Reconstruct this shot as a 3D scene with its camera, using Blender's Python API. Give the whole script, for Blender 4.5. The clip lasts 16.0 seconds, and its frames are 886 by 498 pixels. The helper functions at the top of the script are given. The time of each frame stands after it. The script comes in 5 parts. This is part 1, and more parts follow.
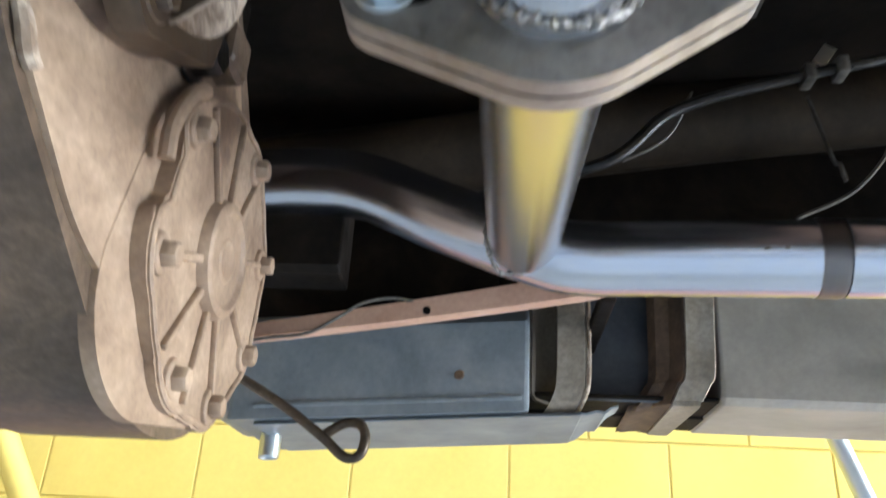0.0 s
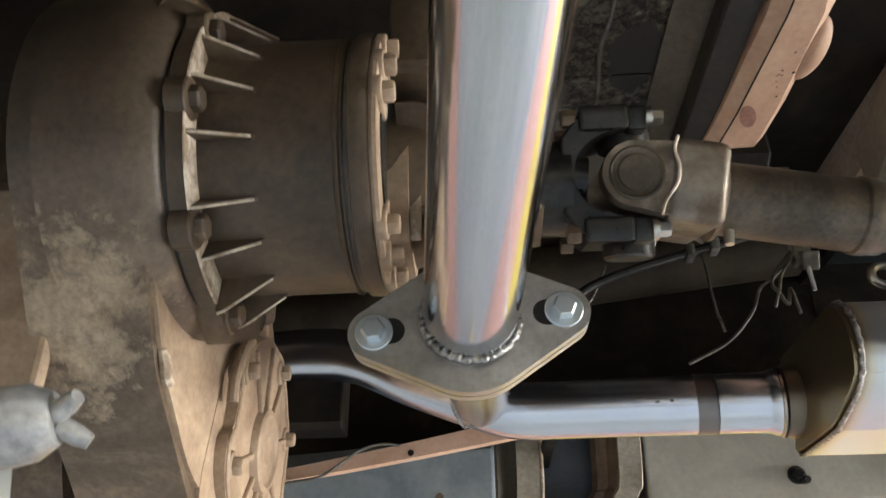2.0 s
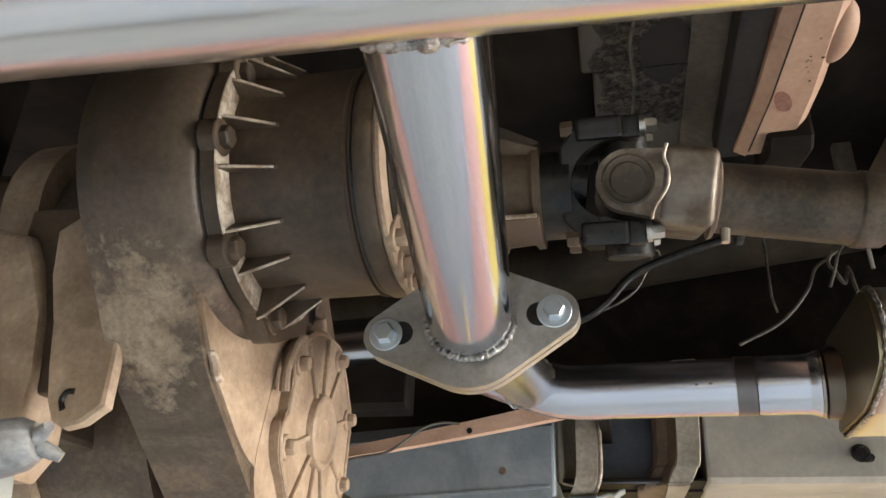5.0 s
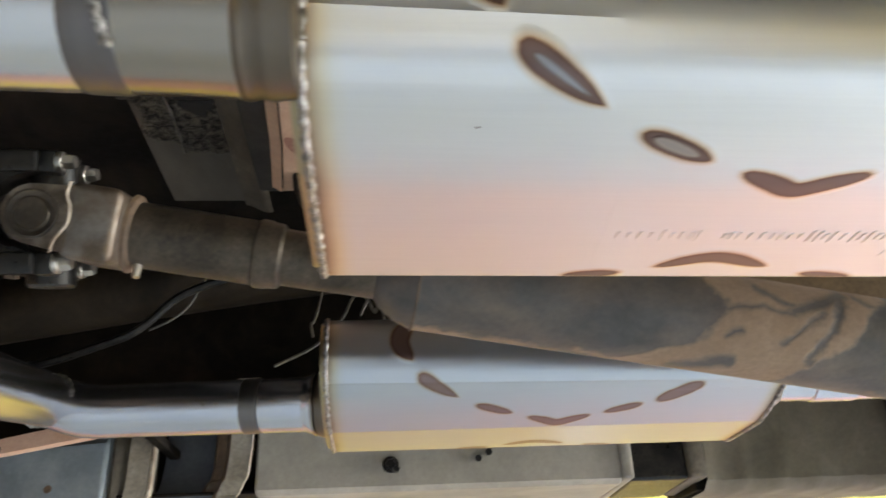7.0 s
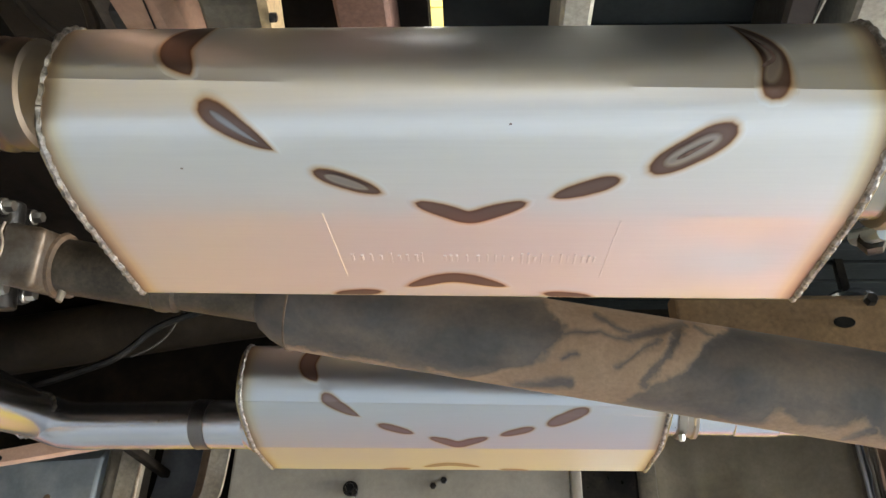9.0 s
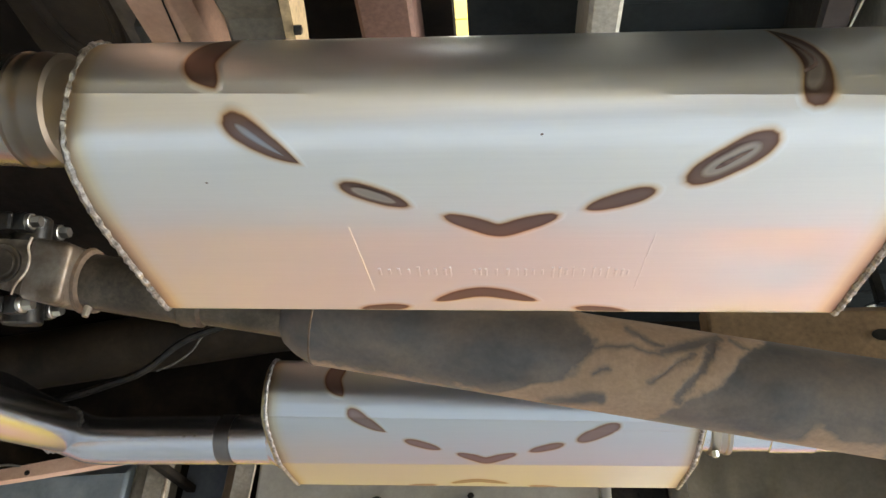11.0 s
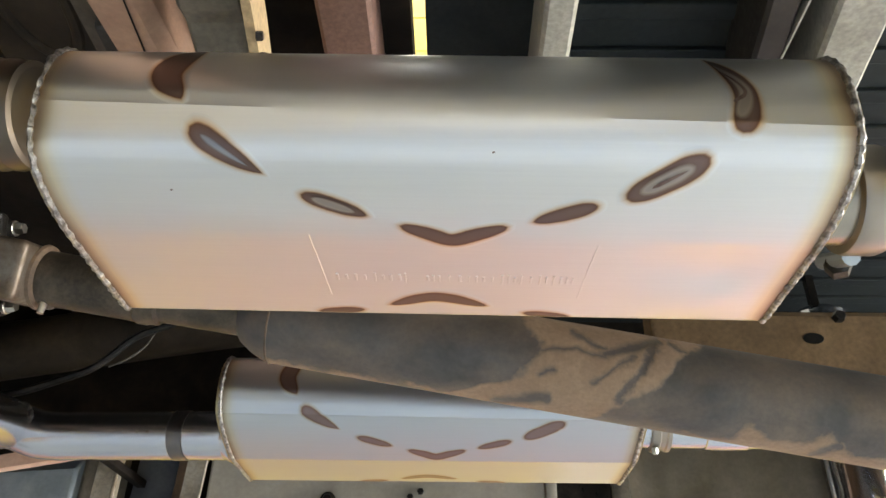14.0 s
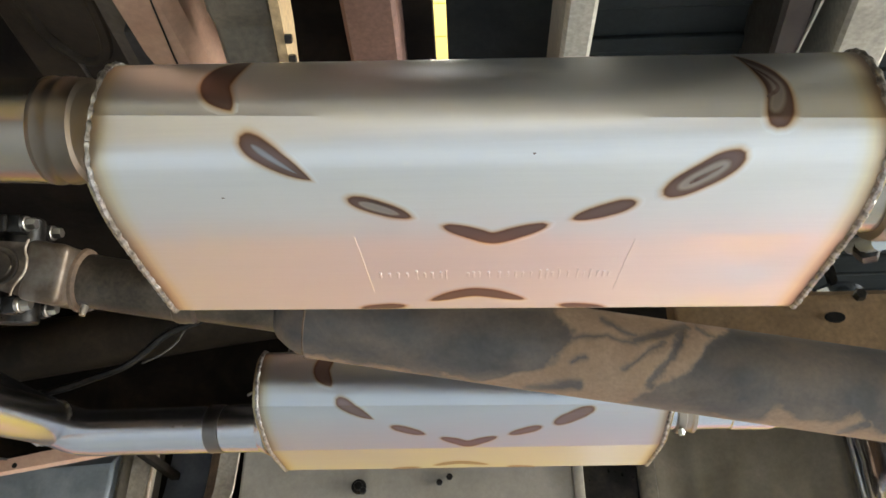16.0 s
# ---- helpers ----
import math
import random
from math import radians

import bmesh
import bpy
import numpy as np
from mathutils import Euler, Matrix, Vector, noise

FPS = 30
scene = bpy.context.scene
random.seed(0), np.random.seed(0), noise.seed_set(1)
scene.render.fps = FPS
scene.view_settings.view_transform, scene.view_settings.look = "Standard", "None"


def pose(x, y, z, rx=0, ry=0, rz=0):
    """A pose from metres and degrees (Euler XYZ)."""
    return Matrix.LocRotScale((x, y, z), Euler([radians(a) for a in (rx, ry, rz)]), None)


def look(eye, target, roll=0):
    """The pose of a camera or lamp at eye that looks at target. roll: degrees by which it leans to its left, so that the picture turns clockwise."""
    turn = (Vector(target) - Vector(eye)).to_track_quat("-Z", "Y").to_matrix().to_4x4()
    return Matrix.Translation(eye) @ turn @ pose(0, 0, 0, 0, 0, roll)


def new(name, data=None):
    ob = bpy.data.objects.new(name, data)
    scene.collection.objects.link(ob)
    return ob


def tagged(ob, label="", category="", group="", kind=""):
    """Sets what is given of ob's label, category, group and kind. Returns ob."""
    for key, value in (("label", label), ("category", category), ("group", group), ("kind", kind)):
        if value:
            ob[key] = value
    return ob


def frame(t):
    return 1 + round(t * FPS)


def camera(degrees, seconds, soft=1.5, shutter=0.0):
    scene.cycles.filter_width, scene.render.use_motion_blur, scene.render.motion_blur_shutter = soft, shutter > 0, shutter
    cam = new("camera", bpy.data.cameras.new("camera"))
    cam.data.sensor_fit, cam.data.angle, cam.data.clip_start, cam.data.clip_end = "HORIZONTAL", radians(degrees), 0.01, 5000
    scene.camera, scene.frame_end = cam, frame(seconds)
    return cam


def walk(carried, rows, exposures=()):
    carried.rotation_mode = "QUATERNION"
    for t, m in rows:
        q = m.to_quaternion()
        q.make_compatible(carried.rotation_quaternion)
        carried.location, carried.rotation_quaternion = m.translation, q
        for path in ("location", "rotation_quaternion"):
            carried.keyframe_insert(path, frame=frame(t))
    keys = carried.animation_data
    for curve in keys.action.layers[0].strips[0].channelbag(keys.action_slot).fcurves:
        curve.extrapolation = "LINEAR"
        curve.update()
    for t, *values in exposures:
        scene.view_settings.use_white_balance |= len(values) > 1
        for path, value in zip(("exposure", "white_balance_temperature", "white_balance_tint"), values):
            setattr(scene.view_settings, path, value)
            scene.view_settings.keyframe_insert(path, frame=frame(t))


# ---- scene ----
cam = camera(59.1, 16.0, 1.5, 0.5)
PATH = [
    (0, (0.029, 0.005, 1.401), (-0.112, 1.827, 2.214), 3.3),
    (0.5, (0.032, -0.071, 1.412), (-0.067, 1.715, 2.307), 1.4),
    (1, (0.028, -0.142, 1.415), (-0.058, 1.611, 2.374), 0.8),
    (1.5, (0.036, -0.192, 1.409), (-0.03, 1.56, 2.372), 0.0),
    (2, (0.054, -0.227, 1.411), (-0.041, 1.529, 2.364), -0.6),
    (2.5, (0.086, -0.275, 1.425), (-0.132, 1.485, 2.351), 1.5),
    (3, (0.097, -0.275, 1.413), (-0.174, 1.509, 2.276), 3.2),
    (3.2, (0.104, -0.272, 1.413), (-0.176, 1.52, 2.255), 3.2),
    (5.3, (0.148, -0.279, 1.411), (-0.255, 1.472, 2.289), 1.8),
    (5.5, (0.161, -0.274, 1.408), (-0.147, 1.496, 2.285), 0.6),
    (6, (0.263, -0.284, 1.402), (0.164, 1.52, 2.259), -0.3),
    (6.5, (0.362, -0.318, 1.409), (0.447, 1.484, 2.271), -2.0),
    (7, (0.41, -0.312, 1.409), (0.579, 1.473, 2.294), -2.9),
    (7.5, (0.517, -0.342, 1.378), (0.652, 1.418, 2.318), -0.8),
    (8, (0.603, -0.368, 1.358), (0.546, 1.386, 2.317), 1.2),
    (8.5, (0.608, -0.375, 1.358), (0.502, 1.367, 2.336), 1.6),
    (8.7, (0.614, -0.38, 1.351), (0.522, 1.353, 2.347), 1.2),
    (11, (0.61, -0.371, 1.358), (0.457, 1.336, 2.389), 1.9),
    (11.5, (0.608, -0.377, 1.36), (0.453, 1.323, 2.402), 2.2),
    (12, (0.607, -0.383, 1.361), (0.471, 1.315, 2.409), 2.1),
    (12.5, (0.608, -0.391, 1.359), (0.499, 1.306, 2.413), 1.9),
    (13, (0.601, -0.389, 1.356), (0.507, 1.311, 2.406), 1.8),
    (13.5, (0.605, -0.389, 1.354), (0.539, 1.322, 2.388), 1.6),
    (14, (0.611, -0.395, 1.352), (0.575, 1.322, 2.376), 0.9),
    (14.5, (0.601, -0.399, 1.348), (0.559, 1.317, 2.375), 0.1),
    (15, (0.589, -0.408, 1.351), (0.536, 1.3, 2.39), -0.3),
    (15.5, (0.584, -0.409, 1.359), (0.524, 1.307, 2.384), -0.1),
    (16, (0.591, -0.413, 1.352), (0.534, 1.325, 2.34), -0.4),
]
walk(cam, [(t, look(eye, target, roll)) for t, eye, target, roll in PATH], [(0.0, 0.56, 6200, 12), (0.5, 0.6, 6250, 11), (1.0, 0.62, 6800, 12), (1.5, 0.62, 7150, 12), (2.5, 0.57, 7400, 14), (3.2, 0.64, 7600, 15), (5.5, 0.6, 7150, 14), (6.0, 0.56, 6900, 13), (6.5, 0.38, 7000, 13), (7.0, 0.35, 7150, 12), (8.0, 0.36, 7450, 13), (11.0, 0.44, 7450, 12), (16.0, 0.42, 7450, 12)])

# ---- light ----
world = bpy.data.worlds.new("sky")
scene.world = world
world.use_nodes = True
wn = world.node_tree
sky = wn.nodes.new("ShaderNodeTexSky")
sky.sky_type, sky.sun_disc, sky.sun_elevation, sky.sun_rotation = "NISHITA", False, radians(62), radians(0)
wn.links.new(sky.outputs[0], wn.nodes["Background"].inputs[0])
wn.nodes["Background"].inputs[1].default_value = 0.12
sun = new("sun", bpy.data.lights.new("sun", "SUN"))
sun.data.energy, sun.data.angle, sun.data.color = 2.4, radians(0.5), (1.0, 0.95, 0.88)
sun.matrix_world = look((0.5, 12.0, 7.5), (0.5, 8.0, 0.0))


def area(name, eye, target, w, h, watts, color=(1, 1, 1)):
    lamp = new(name, bpy.data.lights.new(name, "AREA"))
    lamp.data.shape, lamp.data.size, lamp.data.size_y = "RECTANGLE", w, h
    lamp.data.energy, lamp.data.color = watts, color
    lamp.matrix_world = look(eye, target)
    return lamp


# Unseen south door lamp, assumed; it also lifts the muffler's shoulder.
area("assumed_door_daylight", (1.6, -8.05, 1.25), (1.6, 0.0, 1.25), 3.4, 2.4, 13, (0.84, 0.93, 1.0))
area("side_daylight", (6.05, 0.55, 1.7), (0.0, 0.55, 1.7), 2.4, 3.3, 680, (0.86, 0.94, 1.0))
# Added fill lamps for floor and wall; the ceiling has no openings.
area("fill_south", (0.4, -2.4, 4.55), (0.4, -2.4, 0.0), 8.0, 3.6, 345, (0.86, 0.94, 1.0))
area("fill_north", (0.4, 1.62, 4.55), (0.4, 1.62, 0.0), 9.0, 0.6, 135, (0.86, 0.94, 1.0))


# ---- materials ----
class Mat:
    """A small wrapper that builds a principled material step by step."""

    def __init__(self, name, color=(0.5, 0.5, 0.5), rough=0.5, metal=0.0):
        self.m = bpy.data.materials.new(name)
        self.m.use_nodes = True
        self.t = self.m.node_tree
        self.b = self.t.nodes["Principled BSDF"]
        self.b.inputs["Base Color"].default_value = (*color, 1)
        self.b.inputs["Roughness"].default_value = rough
        self.b.inputs["Metallic"].default_value = metal
        self.coord = self.node("ShaderNodeTexCoord").outputs["Object"]

    def node(self, kind, **props):
        n = self.t.nodes.new(kind)
        for key, value in props.items():
            if key == "operation":
                n.operation = value
            elif key == "blend_type":
                n.blend_type = value
            elif key == "data_type":
                n.data_type = value
        return n

    def link(self, a, b):
        self.t.links.new(a, b)

    def noise(self, scale, detail=4.0, rough=0.55, stretch=(1, 1, 1), distort=0.0):
        mp = self.node("ShaderNodeMapping")
        mp.inputs["Scale"].default_value = stretch
        self.link(self.coord, mp.inputs[0])
        n = self.node("ShaderNodeTexNoise")
        n.inputs["Scale"].default_value = scale
        n.inputs["Detail"].default_value = detail
        n.inputs["Roughness"].default_value = rough
        n.inputs["Distortion"].default_value = distort
        self.link(mp.outputs[0], n.inputs["Vector"])
        return n.outputs["Fac"]

    def ramp(self, fac, stops):
        r = self.node("ShaderNodeValToRGB")
        e = r.color_ramp.elements
        while len(e) < len(stops):
            e.new(0.5)
        for el, (p, c) in zip(e, stops):
            el.position = p
            el.color = (*c, 1) if not isinstance(c, (int, float)) else (c, c, c, 1)
        self.link(fac, r.inputs[0])
        return r.outputs[0]

    def mix(self, fac, a, b, how="MIX"):
        n = self.node("ShaderNodeMix", data_type="RGBA", blend_type=how)
        for sock, v in ((n.inputs[0], fac), (n.inputs[6], a), (n.inputs[7], b)):
            if isinstance(v, (int, float)):
                sock.default_value = v
            elif isinstance(v, tuple):
                sock.default_value = (*v, 1)
            else:
                self.link(v, sock)
        return n.outputs[2]

    def math(self, how, *values):
        n = self.node("ShaderNodeMath", operation=how)
        for sock, v in zip(n.inputs, values):
            if isinstance(v, (int, float)):
                sock.default_value = v
            else:
                self.link(v, sock)
        return n.outputs[0]

    def xyz(self):
        sep = self.node("ShaderNodeSeparateXYZ")
        self.link(self.coord, sep.inputs[0])
        return sep.outputs

    def near(self, x, y, z, rx, ry, rz):
        """How near a spot lies: 1 at its heart, 0 at its rim and less beyond."""
        away = [self.math("POWER", self.math("DIVIDE", self.math("SUBTRACT", c, v), r), 2.0) for c, v, r in zip(self.xyz(), (x, y, z), (rx, ry, rz))]
        return self.math("SUBTRACT", 1.0, self.math("SQRT", self.math("ADD", self.math("ADD", away[0], away[1]), away[2])))

    def color(self, sock):
        self.link(sock, self.b.inputs["Base Color"])
        return self

    def rough(self, sock):
        self.link(sock, self.b.inputs["Roughness"])
        return self

    def bump(self, fac, strength=0.2, dist=0.002):
        n = self.node("ShaderNodeBump")
        n.inputs["Strength"].default_value = strength
        n.inputs["Distance"].default_value = dist
        self.link(fac, n.inputs["Height"])
        prev = self.b.inputs["Normal"]
        if prev.is_linked:
            self.link(prev.links[0].from_socket, n.inputs["Normal"])
        self.link(n.outputs[0], prev)
        return self


def two_tone(name, dark, light, scale, lo, hi, rough=0.7, grain=220, relief=0.35, metal=0.0, stretch=(1, 1, 1), speck=0.35, gloss=0.35):
    """A worn surface: broad stains from one colour to the other, with fine grain and relief."""
    m = Mat(name, dark, rough, metal)
    m.b.inputs["Specular IOR Level"].default_value = gloss
    broad = m.noise(scale, 6, 0.62, stretch, 0.4)
    fine = m.noise(grain, 4, 0.6)
    base = m.ramp(broad, [(lo, dark), (hi, light)])
    m.color(m.mix(speck, base, m.ramp(fine, [(0.3, 0.25), (0.7, 0.95)]), "OVERLAY"))
    m.rough(m.ramp(fine, [(0.2, max(rough - 0.12, 0.05)), (0.8, min(rough + 0.12, 1))]))
    m.bump(m.noise(grain * 0.5, 5, 0.65), relief, 0.0012)
    m.bump(broad, relief * 0.5, 0.003)
    return m.m


def steel(name, color, rough, streak=(3, 160, 160), amount=0.08, tint=None, streaks=0.12):
    """Bright tube steel with drawn streaks along one axis."""
    m = Mat(name, color, rough, 1.0)
    lines = m.noise(6, 3, 0.6, streak)
    patch = m.noise(9, 5, 0.6)
    c = m.mix(streaks, color, m.ramp(lines, [(0.3, tuple(v * 0.78 for v in color)), (0.7, tuple(min(v * 1.1, 1) for v in color))]))
    if tint:
        c = m.mix(m.ramp(patch, [(0.2, 0.0), (0.9, 0.55)]), c, tint)
    m.color(c)
    least, most = (0.285, 0.9) if rough > 0.275 else (0.04, 0.265)
    m.rough(m.ramp(patch, [(0.2, min(max(rough - amount, least), most)), (0.85, min(rough + amount, most))]))
    m.bump(lines, 0.03, 0.0004)
    return m.m


STEEL_X = steel("tube_steel_along_x", (0.64, 0.63, 0.635), 0.24, amount=0.02)
STEEL_Y = steel("tube_steel_along_y", (0.5, 0.515, 0.55), 0.135, (160, 3, 160), 0.03, streaks=0.35)
STEEL_DULL = steel("dull_tube_steel", (0.42, 0.38, 0.34), 0.34, tint=(0.2, 0.14, 0.09))


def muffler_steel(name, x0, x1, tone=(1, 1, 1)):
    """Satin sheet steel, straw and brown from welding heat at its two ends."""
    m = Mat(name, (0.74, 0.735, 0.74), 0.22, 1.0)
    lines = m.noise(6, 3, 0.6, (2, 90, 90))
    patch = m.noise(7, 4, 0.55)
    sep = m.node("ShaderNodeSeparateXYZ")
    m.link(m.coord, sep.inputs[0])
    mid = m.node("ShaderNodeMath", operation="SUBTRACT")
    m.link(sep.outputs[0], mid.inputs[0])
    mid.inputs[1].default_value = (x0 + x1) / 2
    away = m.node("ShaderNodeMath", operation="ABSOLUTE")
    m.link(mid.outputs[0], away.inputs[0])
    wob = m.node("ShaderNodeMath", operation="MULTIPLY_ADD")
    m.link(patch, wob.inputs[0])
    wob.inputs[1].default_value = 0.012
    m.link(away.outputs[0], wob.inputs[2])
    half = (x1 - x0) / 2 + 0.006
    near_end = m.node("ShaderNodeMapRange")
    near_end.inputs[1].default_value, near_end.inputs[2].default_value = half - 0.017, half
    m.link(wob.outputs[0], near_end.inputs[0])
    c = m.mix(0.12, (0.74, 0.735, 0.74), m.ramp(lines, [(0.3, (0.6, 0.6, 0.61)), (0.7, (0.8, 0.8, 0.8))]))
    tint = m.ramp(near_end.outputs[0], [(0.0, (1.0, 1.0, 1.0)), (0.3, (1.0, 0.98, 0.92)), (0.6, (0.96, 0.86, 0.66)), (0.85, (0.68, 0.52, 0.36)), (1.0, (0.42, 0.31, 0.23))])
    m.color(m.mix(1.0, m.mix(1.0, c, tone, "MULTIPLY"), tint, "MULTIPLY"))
    m.rough(m.ramp(patch, [(0.2, 0.315), (0.9, 0.4)]))
    m.bump(lines, 0.03, 0.0004)
    m.bump(m.noise(5, 2, 0.4), 0.4, 0.005)
    return m.m


MUFFLER = muffler_steel("satin_muffler_steel", 0.382, 0.818)
# Same steel: its dimmer, bluer reflections are put into the tone.
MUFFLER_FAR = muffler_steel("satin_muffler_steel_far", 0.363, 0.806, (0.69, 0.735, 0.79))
MUFFLER_END = steel("heat_browned_steel", (0.4, 0.34, 0.22), 0.3, (60, 60, 60), 0.08, (0.2, 0.14, 0.07))
WELD = two_tone("weld_bead_metal", (0.15, 0.138, 0.126), (0.44, 0.42, 0.4), 170, 0.38, 0.62, 0.42, 500, 0.7, 0.9)
MARK_DARK = two_tone("burnt_spot_weld", (0.12, 0.072, 0.062), (0.2, 0.138, 0.12), 60, 0.35, 0.65, 0.4, 400, 0.2, 0.6)


def heat_marked(name, stops, rough=0.34):
    """Steel tinted by welding heat: the stops run from the heart of the weld (0) to its rim (1)."""
    m = Mat(name, (0.5, 0.5, 0.5), rough, 1.0)
    uv = m.node("ShaderNodeUVMap")
    uv.uv_map = "heat"
    sep = m.node("ShaderNodeSeparateXYZ")
    m.link(uv.outputs[0], sep.inputs[0])
    spread = m.math("ADD", sep.outputs[0], m.math("MULTIPLY", m.math("SUBTRACT", m.noise(130, 4, 0.6), 0.5), 0.12))
    m.color(m.ramp(spread, stops))
    m.bump(m.noise(260, 3, 0.6), 0.06, 0.0006)
    return m.m


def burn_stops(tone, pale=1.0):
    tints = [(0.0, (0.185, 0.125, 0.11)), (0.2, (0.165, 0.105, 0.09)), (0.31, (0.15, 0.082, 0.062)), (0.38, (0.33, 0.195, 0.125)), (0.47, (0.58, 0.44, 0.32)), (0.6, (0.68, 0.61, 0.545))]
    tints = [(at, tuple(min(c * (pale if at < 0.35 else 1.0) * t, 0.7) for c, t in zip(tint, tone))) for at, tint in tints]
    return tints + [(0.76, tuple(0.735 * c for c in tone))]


MARK = heat_marked("heat_ringed_spot_weld", burn_stops((1, 1, 1.01)))
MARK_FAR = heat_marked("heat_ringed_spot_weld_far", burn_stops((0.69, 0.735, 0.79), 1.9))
CORE_BLUE = heat_marked("blue_grey_weld_core", [(0.0, (0.3, 0.3, 0.32)), (0.4, (0.25, 0.235, 0.245)), (1.0, (0.165, 0.105, 0.09))])
CORE_PALE = heat_marked("pale_grey_weld_core", [(0.0, (0.33, 0.285, 0.26)), (0.45, (0.37, 0.315, 0.28)), (1.0, (0.17, 0.11, 0.094))])
FLANGE = two_tone("worn_flange_steel", (0.27, 0.25, 0.225), (0.47, 0.45, 0.43), 20, 0.3, 0.7, 0.46, 220, 0.3, 0.85, speck=0.2)
ZINC = steel("zinc_plated_steel", (0.6, 0.665, 0.71), 0.38, (90, 90, 90), 0.1)


def flaked(name, dark, light):
    """Greasy cast iron with smears, and crumbling pale dirt caked on in two places."""
    m = Mat(name, dark, 0.5)
    m.b.inputs["Specular IOR Level"].default_value = 0.4
    flakes = m.noise(34, 7, 0.7, (1, 1, 1), 0.1)
    place = m.near(-0.195, 0.2, 1.605, 0.066, 0.1, 0.056)
    caked = m.math("ADD", m.math("MULTIPLY", m.math("MAXIMUM", m.math("MINIMUM", place, 0.6), -0.5), 0.3), flakes)
    mask = m.ramp(caked, [(0.0, 0.0), (0.56, 0.0), (0.62, 0.45), (0.7, 0.85)])
    fine = m.noise(190, 5, 0.65)
    smear = m.noise(9, 7, 0.66, (1.0, 2.6, 0.9), 0.9)
    low = m.ramp(smear, [(0.26, tuple(v * 0.5 for v in dark)), (0.48, dark), (0.6, tuple(v * 1.5 for v in dark)), (0.76, tuple(v * 2.1 for v in dark))])
    # Upper case darkened: shade put into the colour along with grease.
    oil_and_shade = m.math("ADD", m.math("MULTIPLY", m.math("MAXIMUM", m.near(-0.19, 0.13, 1.77, 0.16, 0.15, 0.12), -0.4), 1.6), m.math("MULTIPLY", m.math("SUBTRACT", smear, 0.5), 2.2))
    low = m.mix(m.ramp(oil_and_shade, [(0.0, 0.0), (0.5, 0.75)]), low, tuple(v * 0.32 for v in dark))
    dirt = m.ramp(m.noise(24, 5, 0.6), [(0.3, tuple(v * 0.6 for v in light)), (0.65, light)])
    m.color(m.mix(0.35, m.mix(mask, low, dirt), m.ramp(fine, [(0.3, 0.2), (0.7, 0.95)]), "OVERLAY"))
    m.rough(m.mix(mask, m.ramp(smear, [(0.3, 0.32), (0.7, 0.58)]), (0.8, 0.8, 0.8)))
    m.bump(m.noise(90, 5, 0.65), 0.3, 0.001)
    m.bump(mask, 0.5, 0.0022)
    m.bump(smear, 0.3, 0.004)
    return m.m


CASE = flaked("oily_flaking_cast_iron", (0.105, 0.072, 0.049), (0.37, 0.285, 0.2))
BELL = two_tone("brown_cast_housing", (0.05, 0.033, 0.021), (0.122, 0.084, 0.055), 9, 0.4, 0.75, 0.48, 160, 0.3)
def dusty():
    """Pale tan dust on a casting, with oily brown stains and rubbed spots."""
    m = Mat("dusty_tan_casting", (0.26, 0.18, 0.12), 0.55)
    m.b.inputs["Specular IOR Level"].default_value = 0.4
    dust = m.ramp(m.noise(14, 6, 0.62, (1, 1, 1), 0.4), [(0.3, (0.165, 0.106, 0.068)), (0.5, (0.3, 0.21, 0.144)), (0.72, (0.46, 0.34, 0.24))])
    seep = m.math("MULTIPLY", m.math("MAXIMUM", m.near(-0.137, 0.395, 1.668, 0.06, 0.055, 0.05), -0.2), 0.42)
    oil_and_shade = m.ramp(m.math("ADD", m.noise(19, 7, 0.68, (1, 1, 1), 0.5), seep), [(0.57, 0.0), (0.68, 0.85)])
    fine = m.noise(200, 4, 0.6)
    m.color(m.mix(0.22, m.mix(oil_and_shade, dust, (0.12, 0.076, 0.05)), m.ramp(fine, [(0.3, 0.25), (0.7, 0.95)]), "OVERLAY"))
    m.rough(m.ramp(oil_and_shade, [(0.0, 0.6), (1.0, 0.38)]))
    m.bump(m.noise(110, 5, 0.65), 0.22, 0.001)
    m.bump(m.noise(20, 4, 0.6), 0.25, 0.003)
    return m.m


TAN = dusty()
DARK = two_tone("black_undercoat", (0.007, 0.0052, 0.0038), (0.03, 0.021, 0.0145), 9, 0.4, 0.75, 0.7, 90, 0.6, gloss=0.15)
GREYCAST = two_tone("scuffed_grey_forging", (0.16, 0.16, 0.165), (0.36, 0.36, 0.36), 60, 0.4, 0.65, 0.42, 300, 0.3, 0.6)
GREASE = two_tone("black_greasy_metal", (0.006, 0.0055, 0.005), (0.034, 0.028, 0.023), 30, 0.45, 0.7, 0.34, 200, 0.4)
SHAFT = two_tone("dark_shaft_steel", (0.05, 0.039, 0.029), (0.13, 0.1, 0.073), 20, 0.4, 0.7, 0.42, 300, 0.2, 0.5)
YOKE = two_tone("worn_yoke_steel", (0.075, 0.056, 0.041), (0.25, 0.2, 0.155), 34, 0.4, 0.7, 0.42, 240, 0.3, 0.5)


